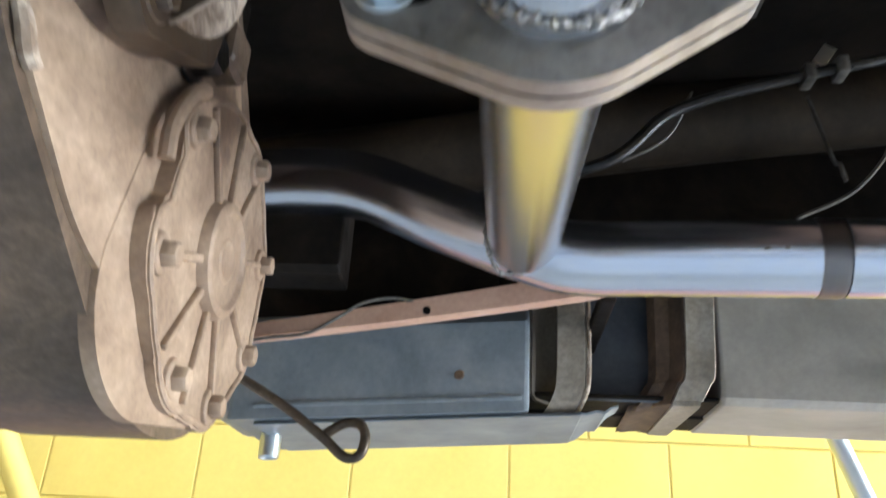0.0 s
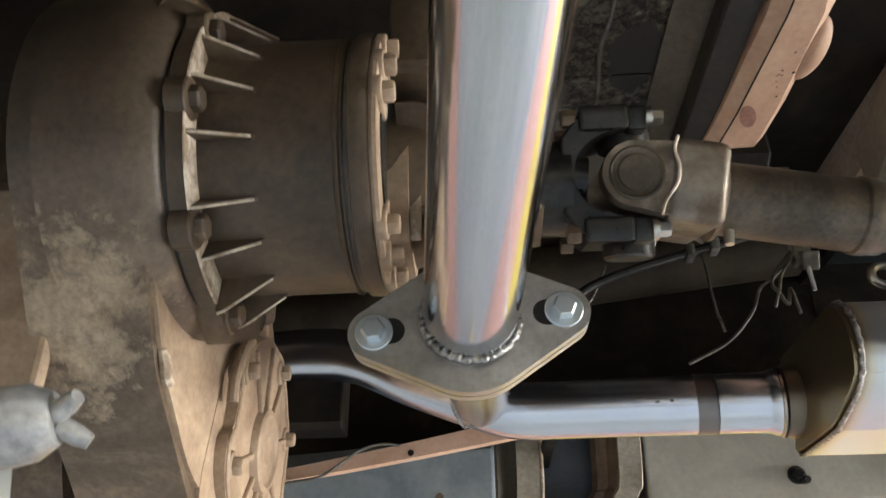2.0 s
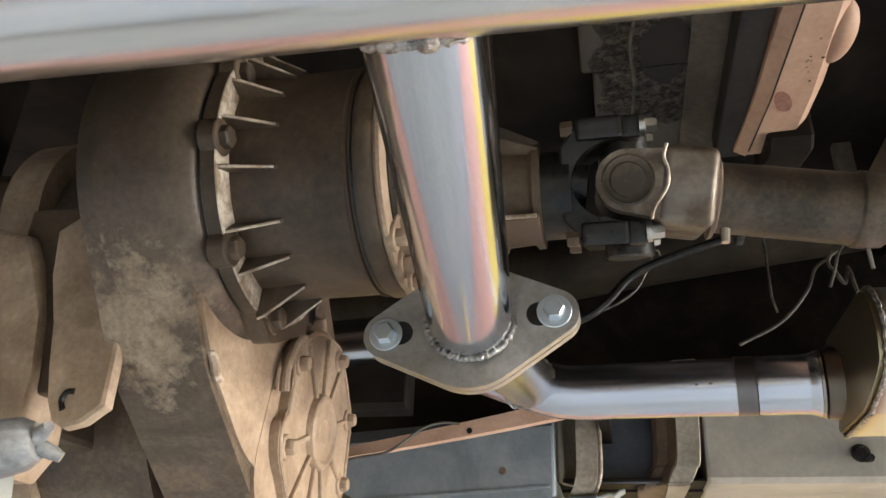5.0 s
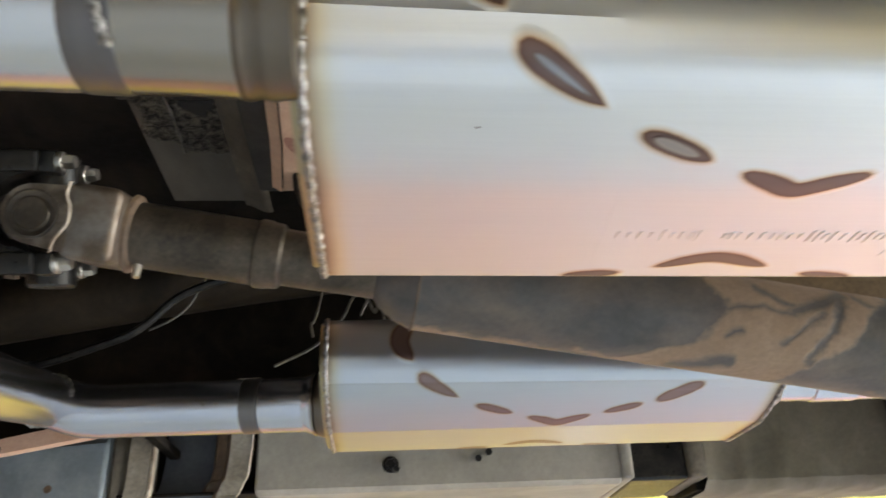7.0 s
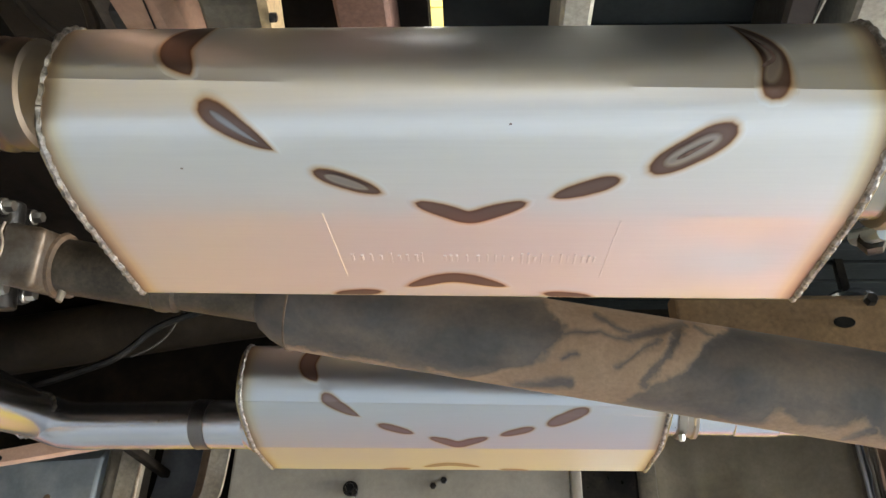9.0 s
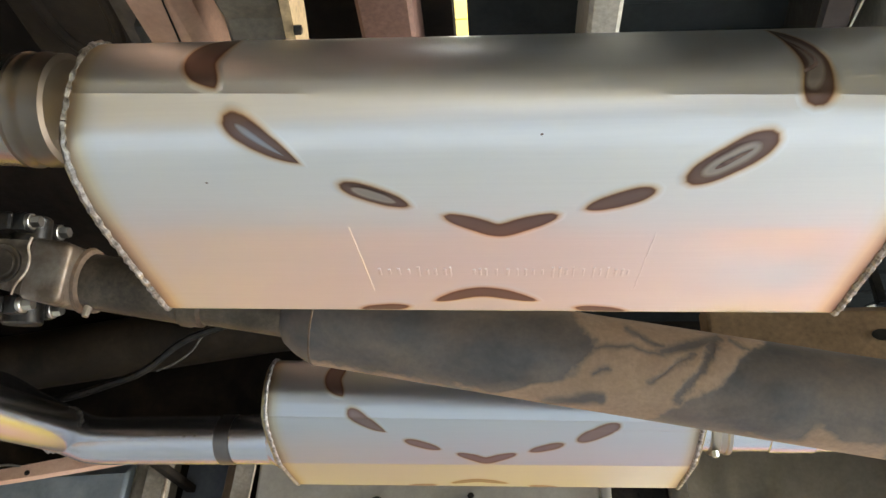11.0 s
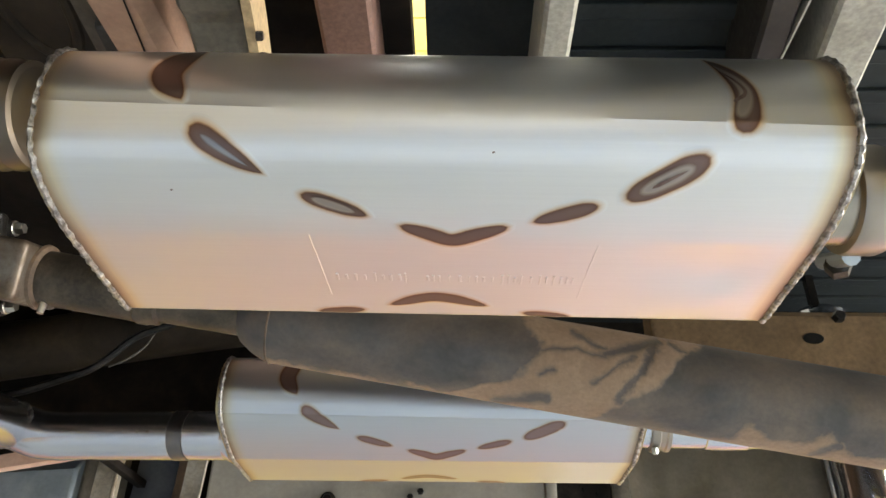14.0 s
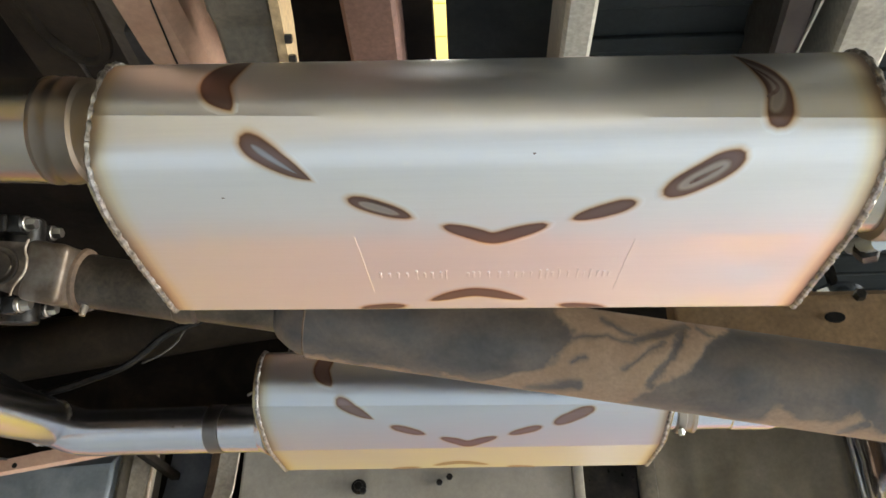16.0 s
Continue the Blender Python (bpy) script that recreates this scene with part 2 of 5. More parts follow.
def muddy():
    """Blue-black tube paint with dried tan mud on it in broad ragged stretches and scrapes through the mud."""
    m = Mat("mud_caked_tube", (0.05, 0.05, 0.05), 0.65)
    x, y, z = m.xyz()
    below = m.math("SUBTRACT", m.math("MULTIPLY_ADD", x, -0.1466, 1.7365), z)
    beyond = m.math("SUBTRACT", y, m.math("MULTIPLY_ADD", x, 0.0741, 0.2354))
    v = m.math("ADD", m.math("MULTIPLY", below, 20.7), m.math("MULTIPLY", beyond, 11.0))
    wob, fray = m.noise(26, 3, 0.5), m.noise(70, 4, 0.65)
    ragged = m.math("ADD", m.math("MULTIPLY", m.math("SUBTRACT", wob, 0.5), 0.036), m.math("MULTIPLY", m.math("SUBTRACT", fray, 0.5), 0.018))

    def dip(at, width, depth):
        away = m.math("DIVIDE", m.math("SUBTRACT", x, at), width)
        return m.math("DIVIDE", depth, m.math("MULTIPLY_ADD", away, away, 1.0))

    # two bare stretches: their edges along the tube and round it
    first = m.math("SUBTRACT", m.math("SUBTRACT", 0.683, m.math("MULTIPLY", m.math("POWER", m.math("ABSOLUTE", m.math("ADD", v, 0.35)), 2.0), 0.05)), x)
    first = m.math("MINIMUM", first, m.math("MULTIPLY", m.math("SUBTRACT", 0.93, v), 0.05))
    lower = m.math("SUBTRACT", m.math("MULTIPLY_ADD", m.math("SUBTRACT", x, 0.78), -1.6, 1.08), m.math("ADD", dip(0.871, 0.011, 0.42), dip(0.938, 0.016, 0.42)))
    second = m.math("MINIMUM", m.math("SUBTRACT", m.math("MULTIPLY_ADD", v, 0.05, x), 0.785), m.math("MULTIPLY", m.math("SUBTRACT", lower, v), 0.045))
    bare = m.math("ADD", m.math("MAXIMUM", first, second), ragged)
    # scrapes: ends (along, round) and half width
    at = m.node("ShaderNodeCombineXYZ")
    m.link(m.math("MULTIPLY_ADD", m.math("SUBTRACT", fray, 0.5), 0.02, x), at.inputs[0])
    m.link(m.math("MULTIPLY_ADD", m.math("SUBTRACT", wob, 0.5), 0.016, m.math("MULTIPLY", v, 0.0425)), at.inputs[1])

    def vec(how, a, b=None, scale=None):
        n = m.node("ShaderNodeVectorMath", operation=how)
        for sock, value in zip(n.inputs, (a, b)):
            if isinstance(value, tuple):
                sock.default_value = value
            elif value is not None:
                m.link(value, sock)
        if scale is not None:
            m.link(scale, n.inputs["Scale"])
        return n.outputs["Value" if how in ("DOT_PRODUCT", "LENGTH") else "Vector"]

    for x0, v0, x1, v1, half in ((0.682, -0.284, 0.718, -0.51, 0.001), (0.718, -0.51, 0.741, -0.381, 0.001), (0.715, -0.844, 0.742, -0.583, 0.0016), (0.741, -0.448, 0.793, -0.9, 0.0026), (0.789, -0.82, 0.753, 0.467, 0.003), (0.768, -0.54, 0.731, 0.2, 0.0012), (0.807, -0.887, 0.82, -0.553, 0.0012), (0.929, 0.889, 0.946, 0.617, 0.003), (0.684, 0.148, 0.695, 0.0, 0.0016), (0.647, 0.88, 0.689, 0.68, 0.004)):
        a, way = (x0, v0 * 0.0425, 0.0), (x1 - x0, (v1 - v0) * 0.0425, 0.0)
        from_a = vec("SUBTRACT", at.outputs[0], a)
        share = m.math("MULTIPLY", vec("DOT_PRODUCT", from_a, way), 1.0 / (way[0] ** 2 + way[1] ** 2))
        share = m.math("MAXIMUM", m.math("MINIMUM", share, 1.0), 0.0)
        n = m.node("ShaderNodeVectorMath", operation="SCALE")
        n.inputs[0].default_value = way
        m.link(share, n.inputs["Scale"])
        away = vec("LENGTH", vec("SUBTRACT", from_a, n.outputs["Vector"]))
        bare = m.math("MAXIMUM", bare, m.math("MULTIPLY", m.math("SUBTRACT", half, away), 1.6))
    film = m.noise(15, 4, 0.55, (1, 1.5, 1.5), 0.4)
    mask = m.ramp(m.math("MULTIPLY_ADD", bare, -75.0, 0.5), [(0.0, 0.0), (0.3, 0.1), (0.75, 0.85), (1.0, 1.0)])
    dusted = m.mix(1.0, mask, m.ramp(film, [(0.38, 0.0), (0.72, 0.38)]), "LIGHTEN")
    fine = m.noise(230, 4, 0.6)
    mud = m.ramp(m.noise(24, 5, 0.6), [(0.3, (0.24, 0.155, 0.101)), (0.7, (0.325, 0.22, 0.147))])
    paint = m.ramp(m.noise(16, 5, 0.6), [(0.3, (0.044, 0.04, 0.039)), (0.7, (0.088, 0.08, 0.076))])
    m.color(m.mix(0.16, m.mix(dusted, paint, mud), m.ramp(fine, [(0.3, 0.25), (0.7, 0.95)]), "OVERLAY"))
    m.rough(m.ramp(mask, [(0.0, 0.5), (1.0, 0.85)]))
    m.bump(fine, 0.2, 0.001)
    m.bump(mask, 0.4, 0.0012)
    return m.m


MUD = muddy()
PRIMER = two_tone("salmon_primer", (0.5, 0.29, 0.2), (0.63, 0.4, 0.29), 12, 0.3, 0.7, 0.6, 200, 0.12, speck=0.15)
BROWN_PRIMER = two_tone("brown_primer", (0.135, 0.075, 0.058), (0.225, 0.128, 0.1), 14, 0.35, 0.7, 0.6, 200, 0.25)
SILL = two_tone("scuffed_grey_sill_paint", (0.14, 0.165, 0.185), (0.31, 0.335, 0.35), 9, 0.3, 0.75, 0.5, 160, 0.12, speck=0.12)
RAIL = two_tone("dusty_grey_chassis_paint", (0.25, 0.22, 0.18), (0.45, 0.405, 0.345), 8, 0.25, 0.7, 0.55, 160, 0.12, speck=0.1)
RUST = two_tone("rusty_brown_steel", (0.06, 0.042, 0.03), (0.19, 0.12, 0.075), 18, 0.35, 0.68, 0.7, 190, 0.45)
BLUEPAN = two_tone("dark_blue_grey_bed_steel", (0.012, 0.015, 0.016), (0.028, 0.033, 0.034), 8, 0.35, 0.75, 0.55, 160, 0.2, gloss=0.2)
GREYBEAM = two_tone("pale_grey_beam_paint", (0.3, 0.285, 0.24), (0.42, 0.4, 0.34), 12, 0.35, 0.75, 0.55, 160, 0.2)
WIRE = two_tone("dull_grey_wire", (0.06, 0.053, 0.046), (0.2, 0.18, 0.155), 40, 0.35, 0.7, 0.5, 200, 0.1, 0.4)
YELLOW = two_tone("yellow_masonry_paint", (0.66, 0.49, 0.115), (0.72, 0.56, 0.15), 2.2, 0.3, 0.7, 0.6, 60, 0.12, speck=0.06)
RED = two_tone("red_band_masonry_paint", (0.7, 0.385, 0.36), (0.76, 0.46, 0.43), 2.2, 0.3, 0.7, 0.6, 60, 0.2, speck=0.1)
CONCRETE = two_tone("pale_workshop_concrete", (0.24, 0.29, 0.36), (0.34, 0.395, 0.47), 1.4, 0.3, 0.7, 0.55, 40, 0.2, speck=0.12)
GREYWALL = two_tone("dull_grey_wall_paint", (0.46, 0.46, 0.455), (0.56, 0.56, 0.55), 1.6, 0.3, 0.7, 0.7, 40, 0.2)
WHITE = two_tone("white_ceiling_paint", (0.3, 0.3, 0.29), (0.4, 0.4, 0.39), 1.5, 0.3, 0.7, 0.7, 40, 0.2)


STEEL_STRAW = steel("straw_tinted_tube_steel", (0.32, 0.285, 0.25), 0.26, (3, 160, 160), 0.05, (0.42, 0.36, 0.28))
STEEL_BLUE = steel("blued_tube_steel", (0.6, 0.62, 0.68), 0.24, (3, 160, 160), 0.02, (0.4, 0.42, 0.5))
BURNT = steel("scorched_weld_steel", (0.17, 0.14, 0.11), 0.34, (12, 60, 60), 0.12, (0.09, 0.07, 0.058))
HEATBAND = steel("heat_blued_weld_band", (0.2, 0.185, 0.18), 0.32, (14, 40, 40), 0.14, (0.075, 0.062, 0.056))
# Serves rubbed metal and edges whose highlight is put into the colour.
RUBBED_LIT = two_tone("rubbed_and_lit_edge", (0.26, 0.19, 0.135), (0.6, 0.5, 0.4), 55, 0.42, 0.62, 0.45, 300, 0.4, 0.2)
YOKE_BRIGHT = steel("bare_bolt_steel", (0.5, 0.48, 0.44), 0.36, (60, 60, 60), 0.1, (0.3, 0.27, 0.23))
def lumpy():
    """Dusty black undercoat on a floor panel, with crumbs of tar round a smooth bare patch."""
    m = Mat("lumpy_black_undercoat", (0.06, 0.05, 0.04), 0.5)
    m.b.inputs["Specular IOR Level"].default_value = 0.35
    heart = m.near(0.216, 0.375, 1.945, 0.078, 0.135, 0.2)
    crumbs = m.noise(120, 6, 0.75, (1, 1, 1), 0.5)
    edge = m.noise(16, 4, 0.6)
    field = m.math("ADD", m.math("MULTIPLY", heart, 1.4), m.math("MULTIPLY", m.math("SUBTRACT", edge, 0.5), 1.2))
    rough_zone = m.ramp(field, [(0.0, 0.0), (0.12, 1.0)])
    lumps = m.math("MULTIPLY", rough_zone, m.ramp(crumbs, [(0.42, 0.0), (0.6, 1.0)]))
    dust = m.ramp(m.noise(8, 5, 0.6, (1.5, 0.6, 1.0)), [(0.3, (0.06, 0.049, 0.04)), (0.7, (0.13, 0.108, 0.088))])
    # Black tar crumbs paled on top: their glints are put into the colour.
    tar = m.ramp(crumbs, [(0.42, (0.022, 0.017, 0.013)), (0.6, (0.2, 0.17, 0.135))])
    worn = m.math("ADD", m.math("MULTIPLY", m.near(0.214, 0.376, 1.945, 0.03, 0.056, 0.2), 1.3), m.math("MULTIPLY", m.math("SUBTRACT", m.noise(45, 4, 0.6), 0.5), 0.8))
    worn = m.ramp(worn, [(0.08, 0.0), (0.22, 1.0)])
    lumps = m.math("MULTIPLY", lumps, m.math("SUBTRACT", 1.0, worn))
    m.color(m.mix(worn, m.mix(rough_zone, dust, tar), (0.022, 0.019, 0.0165)))
    m.rough(m.ramp(lumps, [(0.0, 0.6), (1.0, 0.34)]))
    m.bump(lumps, 0.9, 0.004)
    m.bump(m.noise(60, 4, 0.6), 0.3, 0.002)
    return m.m


UNDERCOAT = lumpy()


def worn_yoke():
    """Brown forging rubbed to bare grey steel in patches."""
    m = Mat("rubbed_yoke_steel", (0.1, 0.08, 0.06), 0.4, 0.6)
    bare = m.ramp(m.noise(26, 6, 0.68, (1, 1, 1), 0.2), [(0.42, 0.0), (0.66, 1.0)])
    m.color(m.mix(bare, m.ramp(m.noise(60, 4), [(0.3, (0.075, 0.052, 0.036)), (0.7, (0.16, 0.115, 0.08))]), (0.22, 0.19, 0.16)))
    m.rough(m.ramp(bare, [(0.0, 0.5), (1.0, 0.33)]))
    m.bump(m.noise(120, 5, 0.65), 0.3, 0.001)
    m.bump(bare, 0.3, 0.001)
    return m.m


NECK = worn_yoke()
RAILDARK = two_tone("grey_brown_steel_paint", (0.098, 0.081, 0.06), (0.185, 0.157, 0.122), 12, 0.35, 0.75, 0.6, 160, 0.25)
TANPAINT = two_tone("tan_paint", (0.42, 0.3, 0.17), (0.52, 0.38, 0.22), 12, 0.35, 0.75, 0.6, 160, 0.2)
STAIN = two_tone("dull_red_paint_stain", (0.24, 0.1, 0.075), (0.34, 0.17, 0.125), 40, 0.35, 0.7, 0.6, 200, 0.1)
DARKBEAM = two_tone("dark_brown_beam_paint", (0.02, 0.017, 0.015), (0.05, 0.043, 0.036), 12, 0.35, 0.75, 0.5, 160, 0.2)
GUARD = two_tone("dusty_brown_guard_paint", (0.13, 0.108, 0.076), (0.26, 0.22, 0.165), 10, 0.3, 0.75, 0.6, 160, 0.15, speck=0.15)
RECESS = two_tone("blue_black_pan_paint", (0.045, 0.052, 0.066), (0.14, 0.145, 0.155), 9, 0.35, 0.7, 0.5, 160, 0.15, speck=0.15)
RUSTPALE = two_tone("rust_edged_grey_steel", (0.2, 0.165, 0.125), (0.36, 0.31, 0.25), 16, 0.35, 0.68, 0.55, 190, 0.35)


PANEL = two_tone("brown_dusty_panel_paint", (0.14, 0.088, 0.048), (0.225, 0.145, 0.082), 9, 0.35, 0.7, 0.6, 150, 0.3)
PEACH = two_tone("pale_salmon_primer", (0.42, 0.24, 0.163), (0.55, 0.35, 0.243), 14, 0.3, 0.7, 0.6, 150, 0.12, speck=0.15)
TANGREY = two_tone("tan_grey_bracket_paint", (0.24, 0.19, 0.15), (0.36, 0.295, 0.24), 12, 0.35, 0.75, 0.6, 160, 0.2)
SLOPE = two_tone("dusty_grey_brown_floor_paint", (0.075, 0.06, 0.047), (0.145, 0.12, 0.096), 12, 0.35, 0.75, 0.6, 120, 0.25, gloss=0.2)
SHADEBAND = two_tone("dark_grey_floor_shade", (0.03, 0.027, 0.025), (0.065, 0.058, 0.052), 12, 0.35, 0.75, 0.6, 120, 0.25, gloss=0.2)
RIDGE = two_tone("dark_brown_undercoat", (0.016, 0.0115, 0.008), (0.055, 0.039, 0.026), 9, 0.35, 0.72, 0.65, 90, 0.5, gloss=0.2)


# ---- shapes ----
def part(name, bm, material, parent=None, label="", sharp=35, flat=False):
    """Links a bmesh as one mesh object under a thing or a part."""
    bmesh.ops.recalc_face_normals(bm, faces=bm.faces)
    for f in bm.faces:
        f.smooth = not flat
    for e in bm.edges:
        if len(e.link_faces) == 2:
            turn = math.degrees(e.calc_face_angle(0))
            u, v = sorted(f.calc_area() for f in e.link_faces)
            e.smooth = turn < sharp and not (turn > 14 and v > 6 * u)
    me = bpy.data.meshes.new(name)
    bm.to_mesh(me)
    bm.free()
    me.materials.append(material)
    ob = new(name, me)
    ob.parent = parent
    if label:
        ob["label"] = label
    return ob


def thing(name, label, category, group="", kind="", at=(0, 0, 0)):
    ob = new(name)
    ob.empty_display_size = 0.05
    return tagged(ob, label, category, group, kind)


def box(x0, x1, y0, y1, z0, z1, bevel=0.0, bm=None, seg=2):
    own = bmesh.new()
    bmesh.ops.create_cube(own, size=1.0, matrix=Matrix.Translation(((x0 + x1) / 2, (y0 + y1) / 2, (z0 + z1) / 2)) @ Matrix.Diagonal((x1 - x0, y1 - y0, z1 - z0, 1)))
    if bevel:
        bmesh.ops.bevel(own, geom=own.edges[:], offset=bevel, segments=seg, affect="EDGES", profile=0.5)
    return join(bm, own)


def join(bm, own):
    """Adds own to bm, or gives own back when there is no bm."""
    if bm is None:
        return own
    me = bpy.data.meshes.new("tmp")
    own.to_mesh(me)
    own.free()
    bm.from_mesh(me)
    bpy.data.meshes.remove(me)
    return bm


def smooth_path(points, steps=8):
    """A Catmull-Rom curve through the points."""
    p = [Vector(q) for q in points]
    p = [p[0] * 2 - p[1]] + p + [p[-1] * 2 - p[-2]]
    out = []
    for i in range(1, len(p) - 2):
        for k in range(steps):
            t = k / steps
            a, b, c, d = p[i - 1], p[i], p[i + 1], p[i + 2]
            out.append(0.5 * ((2 * b) + (c - a) * t + (2 * a - 5 * b + 4 * c - d) * t * t + (3 * b - a - 3 * c + d) * t**3))
    out.append(p[-2])
    return out


def tube(points, radius, seg=24, bm=None, cap=True, squash=(1, 1)):
    """A tube along points; radius is a number or one number a point."""
    own = bmesh.new()
    pts = [Vector(q) for q in points]
    radii = radius if isinstance(radius, (list, tuple)) else [radius] * len(pts)
    ahead0 = (pts[1] - pts[0]).normalized()
    side = ahead0.orthogonal().normalized()
    rings = []
    for i, (p, r) in enumerate(zip(pts, radii)):
        ahead = (pts[min(i + 1, len(pts) - 1)] - pts[max(i - 1, 0)]).normalized()
        side = (side - ahead * side.dot(ahead)).normalized()
        up = ahead.cross(side)
        rings.append([own.verts.new(p + (side * math.cos(a) * squash[0] + up * math.sin(a) * squash[1]) * r) for a in (2 * math.pi * k / seg for k in range(seg))])
    for a, b in zip(rings, rings[1:]):
        for k in range(seg):
            own.faces.new((a[k], a[(k + 1) % seg], b[(k + 1) % seg], b[k]))
    if cap:
        own.faces.new(rings[0][::-1])
        own.faces.new(rings[-1])
    return join(bm, own)


def turned(profile, m=Matrix(), seg=40, bm=None):
    """A turned body: profile of (along, radius) about the local x axis."""
    own = bmesh.new()
    rings = []
    for x, r in profile:
        if r < 1e-6:
            rings.append([own.verts.new(m @ Vector((x, 0, 0)))])
        else:
            rings.append([own.verts.new(m @ Vector((x, r * math.cos(a), r * math.sin(a)))) for a in (2 * math.pi * k / seg for k in range(seg))])
    for a, b in zip(rings, rings[1:]):
        for k in range(seg):
            q = [a[k % len(a)], a[(k + 1) % len(a)], b[(k + 1) % len(b)], b[k % len(b)]]
            q = [v for i, v in enumerate(q) if v not in q[:i]]
            if len(q) > 2:
                own.faces.new(q)
    for ring, rev in ((rings[0], True), (rings[-1], False)):
        if len(ring) > 2:
            own.faces.new(ring[::-1] if rev else ring)
    return join(bm, own)


def prism(outline, x0, x1, m=Matrix(), bevel=0.0, bm=None, seg=2, inset=0.0):
    """An outline of (y, z) pulled from x0 to x1."""
    own = bmesh.new()
    n = len(outline)
    a = [own.verts.new(m @ Vector((x0, y, z))) for y, z in outline]
    b = [own.verts.new(m @ Vector((x1, y, z))) for y, z in outline]
    own.faces.new(a[::-1])
    own.faces.new(b)
    for k in range(n):
        own.faces.new((a[k], a[(k + 1) % n], b[(k + 1) % n], b[k]))
    if bevel:
        rim = [e for e in own.edges if len(e.link_faces) == 2 and any(len(f.verts) == n for f in e.link_faces)] if n > 4 else own.edges[:]
        bmesh.ops.bevel(own, geom=rim, offset=bevel, segments=seg, affect="EDGES", profile=0.5)
    return join(bm, own)


def sheet(rows, thick=0.003, steps=5):
    """Bent sheet metal through rows of points, smoothed along each row."""
    own = bmesh.new()
    grid = [[own.verts.new(p) for p in smooth_path(r, steps)] for r in rows]
    for a, b in zip(grid, grid[1:]):
        for k in range(len(a) - 1):
            own.faces.new((a[k], a[k + 1], b[k + 1], b[k]))
    bmesh.ops.recalc_face_normals(own, faces=own.faces)
    bmesh.ops.solidify(own, geom=own.faces[:], thickness=thick)
    return own


def hexbolt(m, r=0.0075, h=0.006, washer=0.0, bm=None):
    """A hex head on the local x axis, growing towards +x, with a washer below."""
    own = bmesh.new()
    x = 0.0
    if washer:
        turned([(0, washer * 0.96), (0.0004, washer), (0.0018, washer), (0.0022, washer * 0.96)], m, 32, own)
        x = 0.0022
    turned([(x, r), (x + h * 0.8, r), (x + h, r * 0.84), (x + h, 0)], m, 6, own)
    return join(bm, own)


def hull(circles, seg=72):
    """The outline round circles (y, z, r), as (y, z) points in order."""
    pts = [(y + r * math.cos(a), z + r * math.sin(a)) for y, z, r in circles for a in (2 * math.pi * k / seg for k in range(seg))]
    pts = sorted(set((round(a, 6), round(b, 6)) for a, b in pts))

    def half(ps):
        out = []
        for p in ps:
            while len(out) > 1 and (out[-1][0] - out[-2][0]) * (p[1] - out[-2][1]) - (out[-1][1] - out[-2][1]) * (p[0] - out[-2][0]) <= 1e-9:
                out.pop()
            out.append(p)
        return out[:-1]

    return half(pts) + half(pts[::-1])


# ---- workshop ----
WALL_Y, COURSE, BAND = 2.04, 0.2, 0.985
floor = part("floor", box(-6, 6, -8, WALL_Y, -0.1, 0.0), CONCRETE)
tagged(floor, "pale grey smooth concrete workshop floor", "floor", kind="structure")
ceiling = part("ceiling", box(-6, 6, -8, WALL_Y, 4.6, 4.7), WHITE)
tagged(ceiling, "dull grey-white flat workshop ceiling", "ceiling", kind="structure")
wall_north = part("wall_north", box(-6.2, 6.2, WALL_Y, WALL_Y + 0.2, 0, 4.7), YELLOW)
tagged(wall_north, "yellow painted concrete block wall above a red band", "wall", kind="structure")
wall_west = part("wall_west", box(-6.2, -6, -8, WALL_Y, 0, 4.7), YELLOW)
tagged(wall_west, "yellow painted wall at the workshop end", "wall", kind="structure")
bm = box(6, 6.2, -8, -0.7, 0, 4.7)
box(6, 6.2, 1.8, WALL_Y, 0, 4.7, 0, bm)
box(6, 6.2, -0.7, 1.8, 3.4, 4.7, 0, bm)
wall_east = part("wall_east", bm, YELLOW)
tagged(wall_east, "yellow painted wall with an open doorway", "wall", kind="structure")
# Unseen wall; its grey and opening are chosen for the muffler's reflections.
bm = box(-6.2, -0.2, -8.2, -8, 0, 4.7)
box(3.4, 6.2, -8.2, -8, 0, 4.7, 0, bm)
box(-0.2, 3.4, -8.2, -8, 2.5, 4.7, 0, bm)
wall_south = part("wall_south", bm, GREYWALL)
tagged(wall_south, "unseen grey wall with an assumed workshop door", "wall", kind="structure")
ground = part("ground", box(-80, 80, -80, 80, -0.3, -0.12), CONCRETE)
tagged(ground, "pale concrete yard outside the workshop", "ground", kind="structure")
for b in ((-6, 6, WALL_Y - 0.012, WALL_Y, 0.0, BAND), (-6, -5.99, -8, WALL_Y - 0.012, 0.0, BAND)):
    band = part("wall_band", box(*b), RED)
    tagged(band, "salmon red painted lower band of the block wall", "wall band", kind="structure")

# ---- exhaust ----
R = 0.0296


def muffler_section(knots, lift=0.0, arc=28):
    """Lower crease at (0, 0): a flat beyond it, a slowly rising flat before it, rounded sides."""
    curve = smooth_path([(0, y, z) for y, z in knots], 5)
    lower = [(0.0, 0.0) if abs(p.y) < 1e-7 else (p.y, p.z) for p in curve]
    far = [(0.0905, 0.0005), (0.0935, 0.005)]
    far += [(0.07 + 0.028 * math.cos(a), 0.052 + 0.045 * math.sin(a)) for a in (radians(-65 + 8 * k) for k in range(1, 20))]
    near = [(-0.0518 + 0.03 * math.cos(a), 0.052 + 0.045 * math.sin(a) + lift * (k / 27)) for k, a in ((k, radians(90 + 5 * k)) for k in range(arc))]
    return lower + far + near


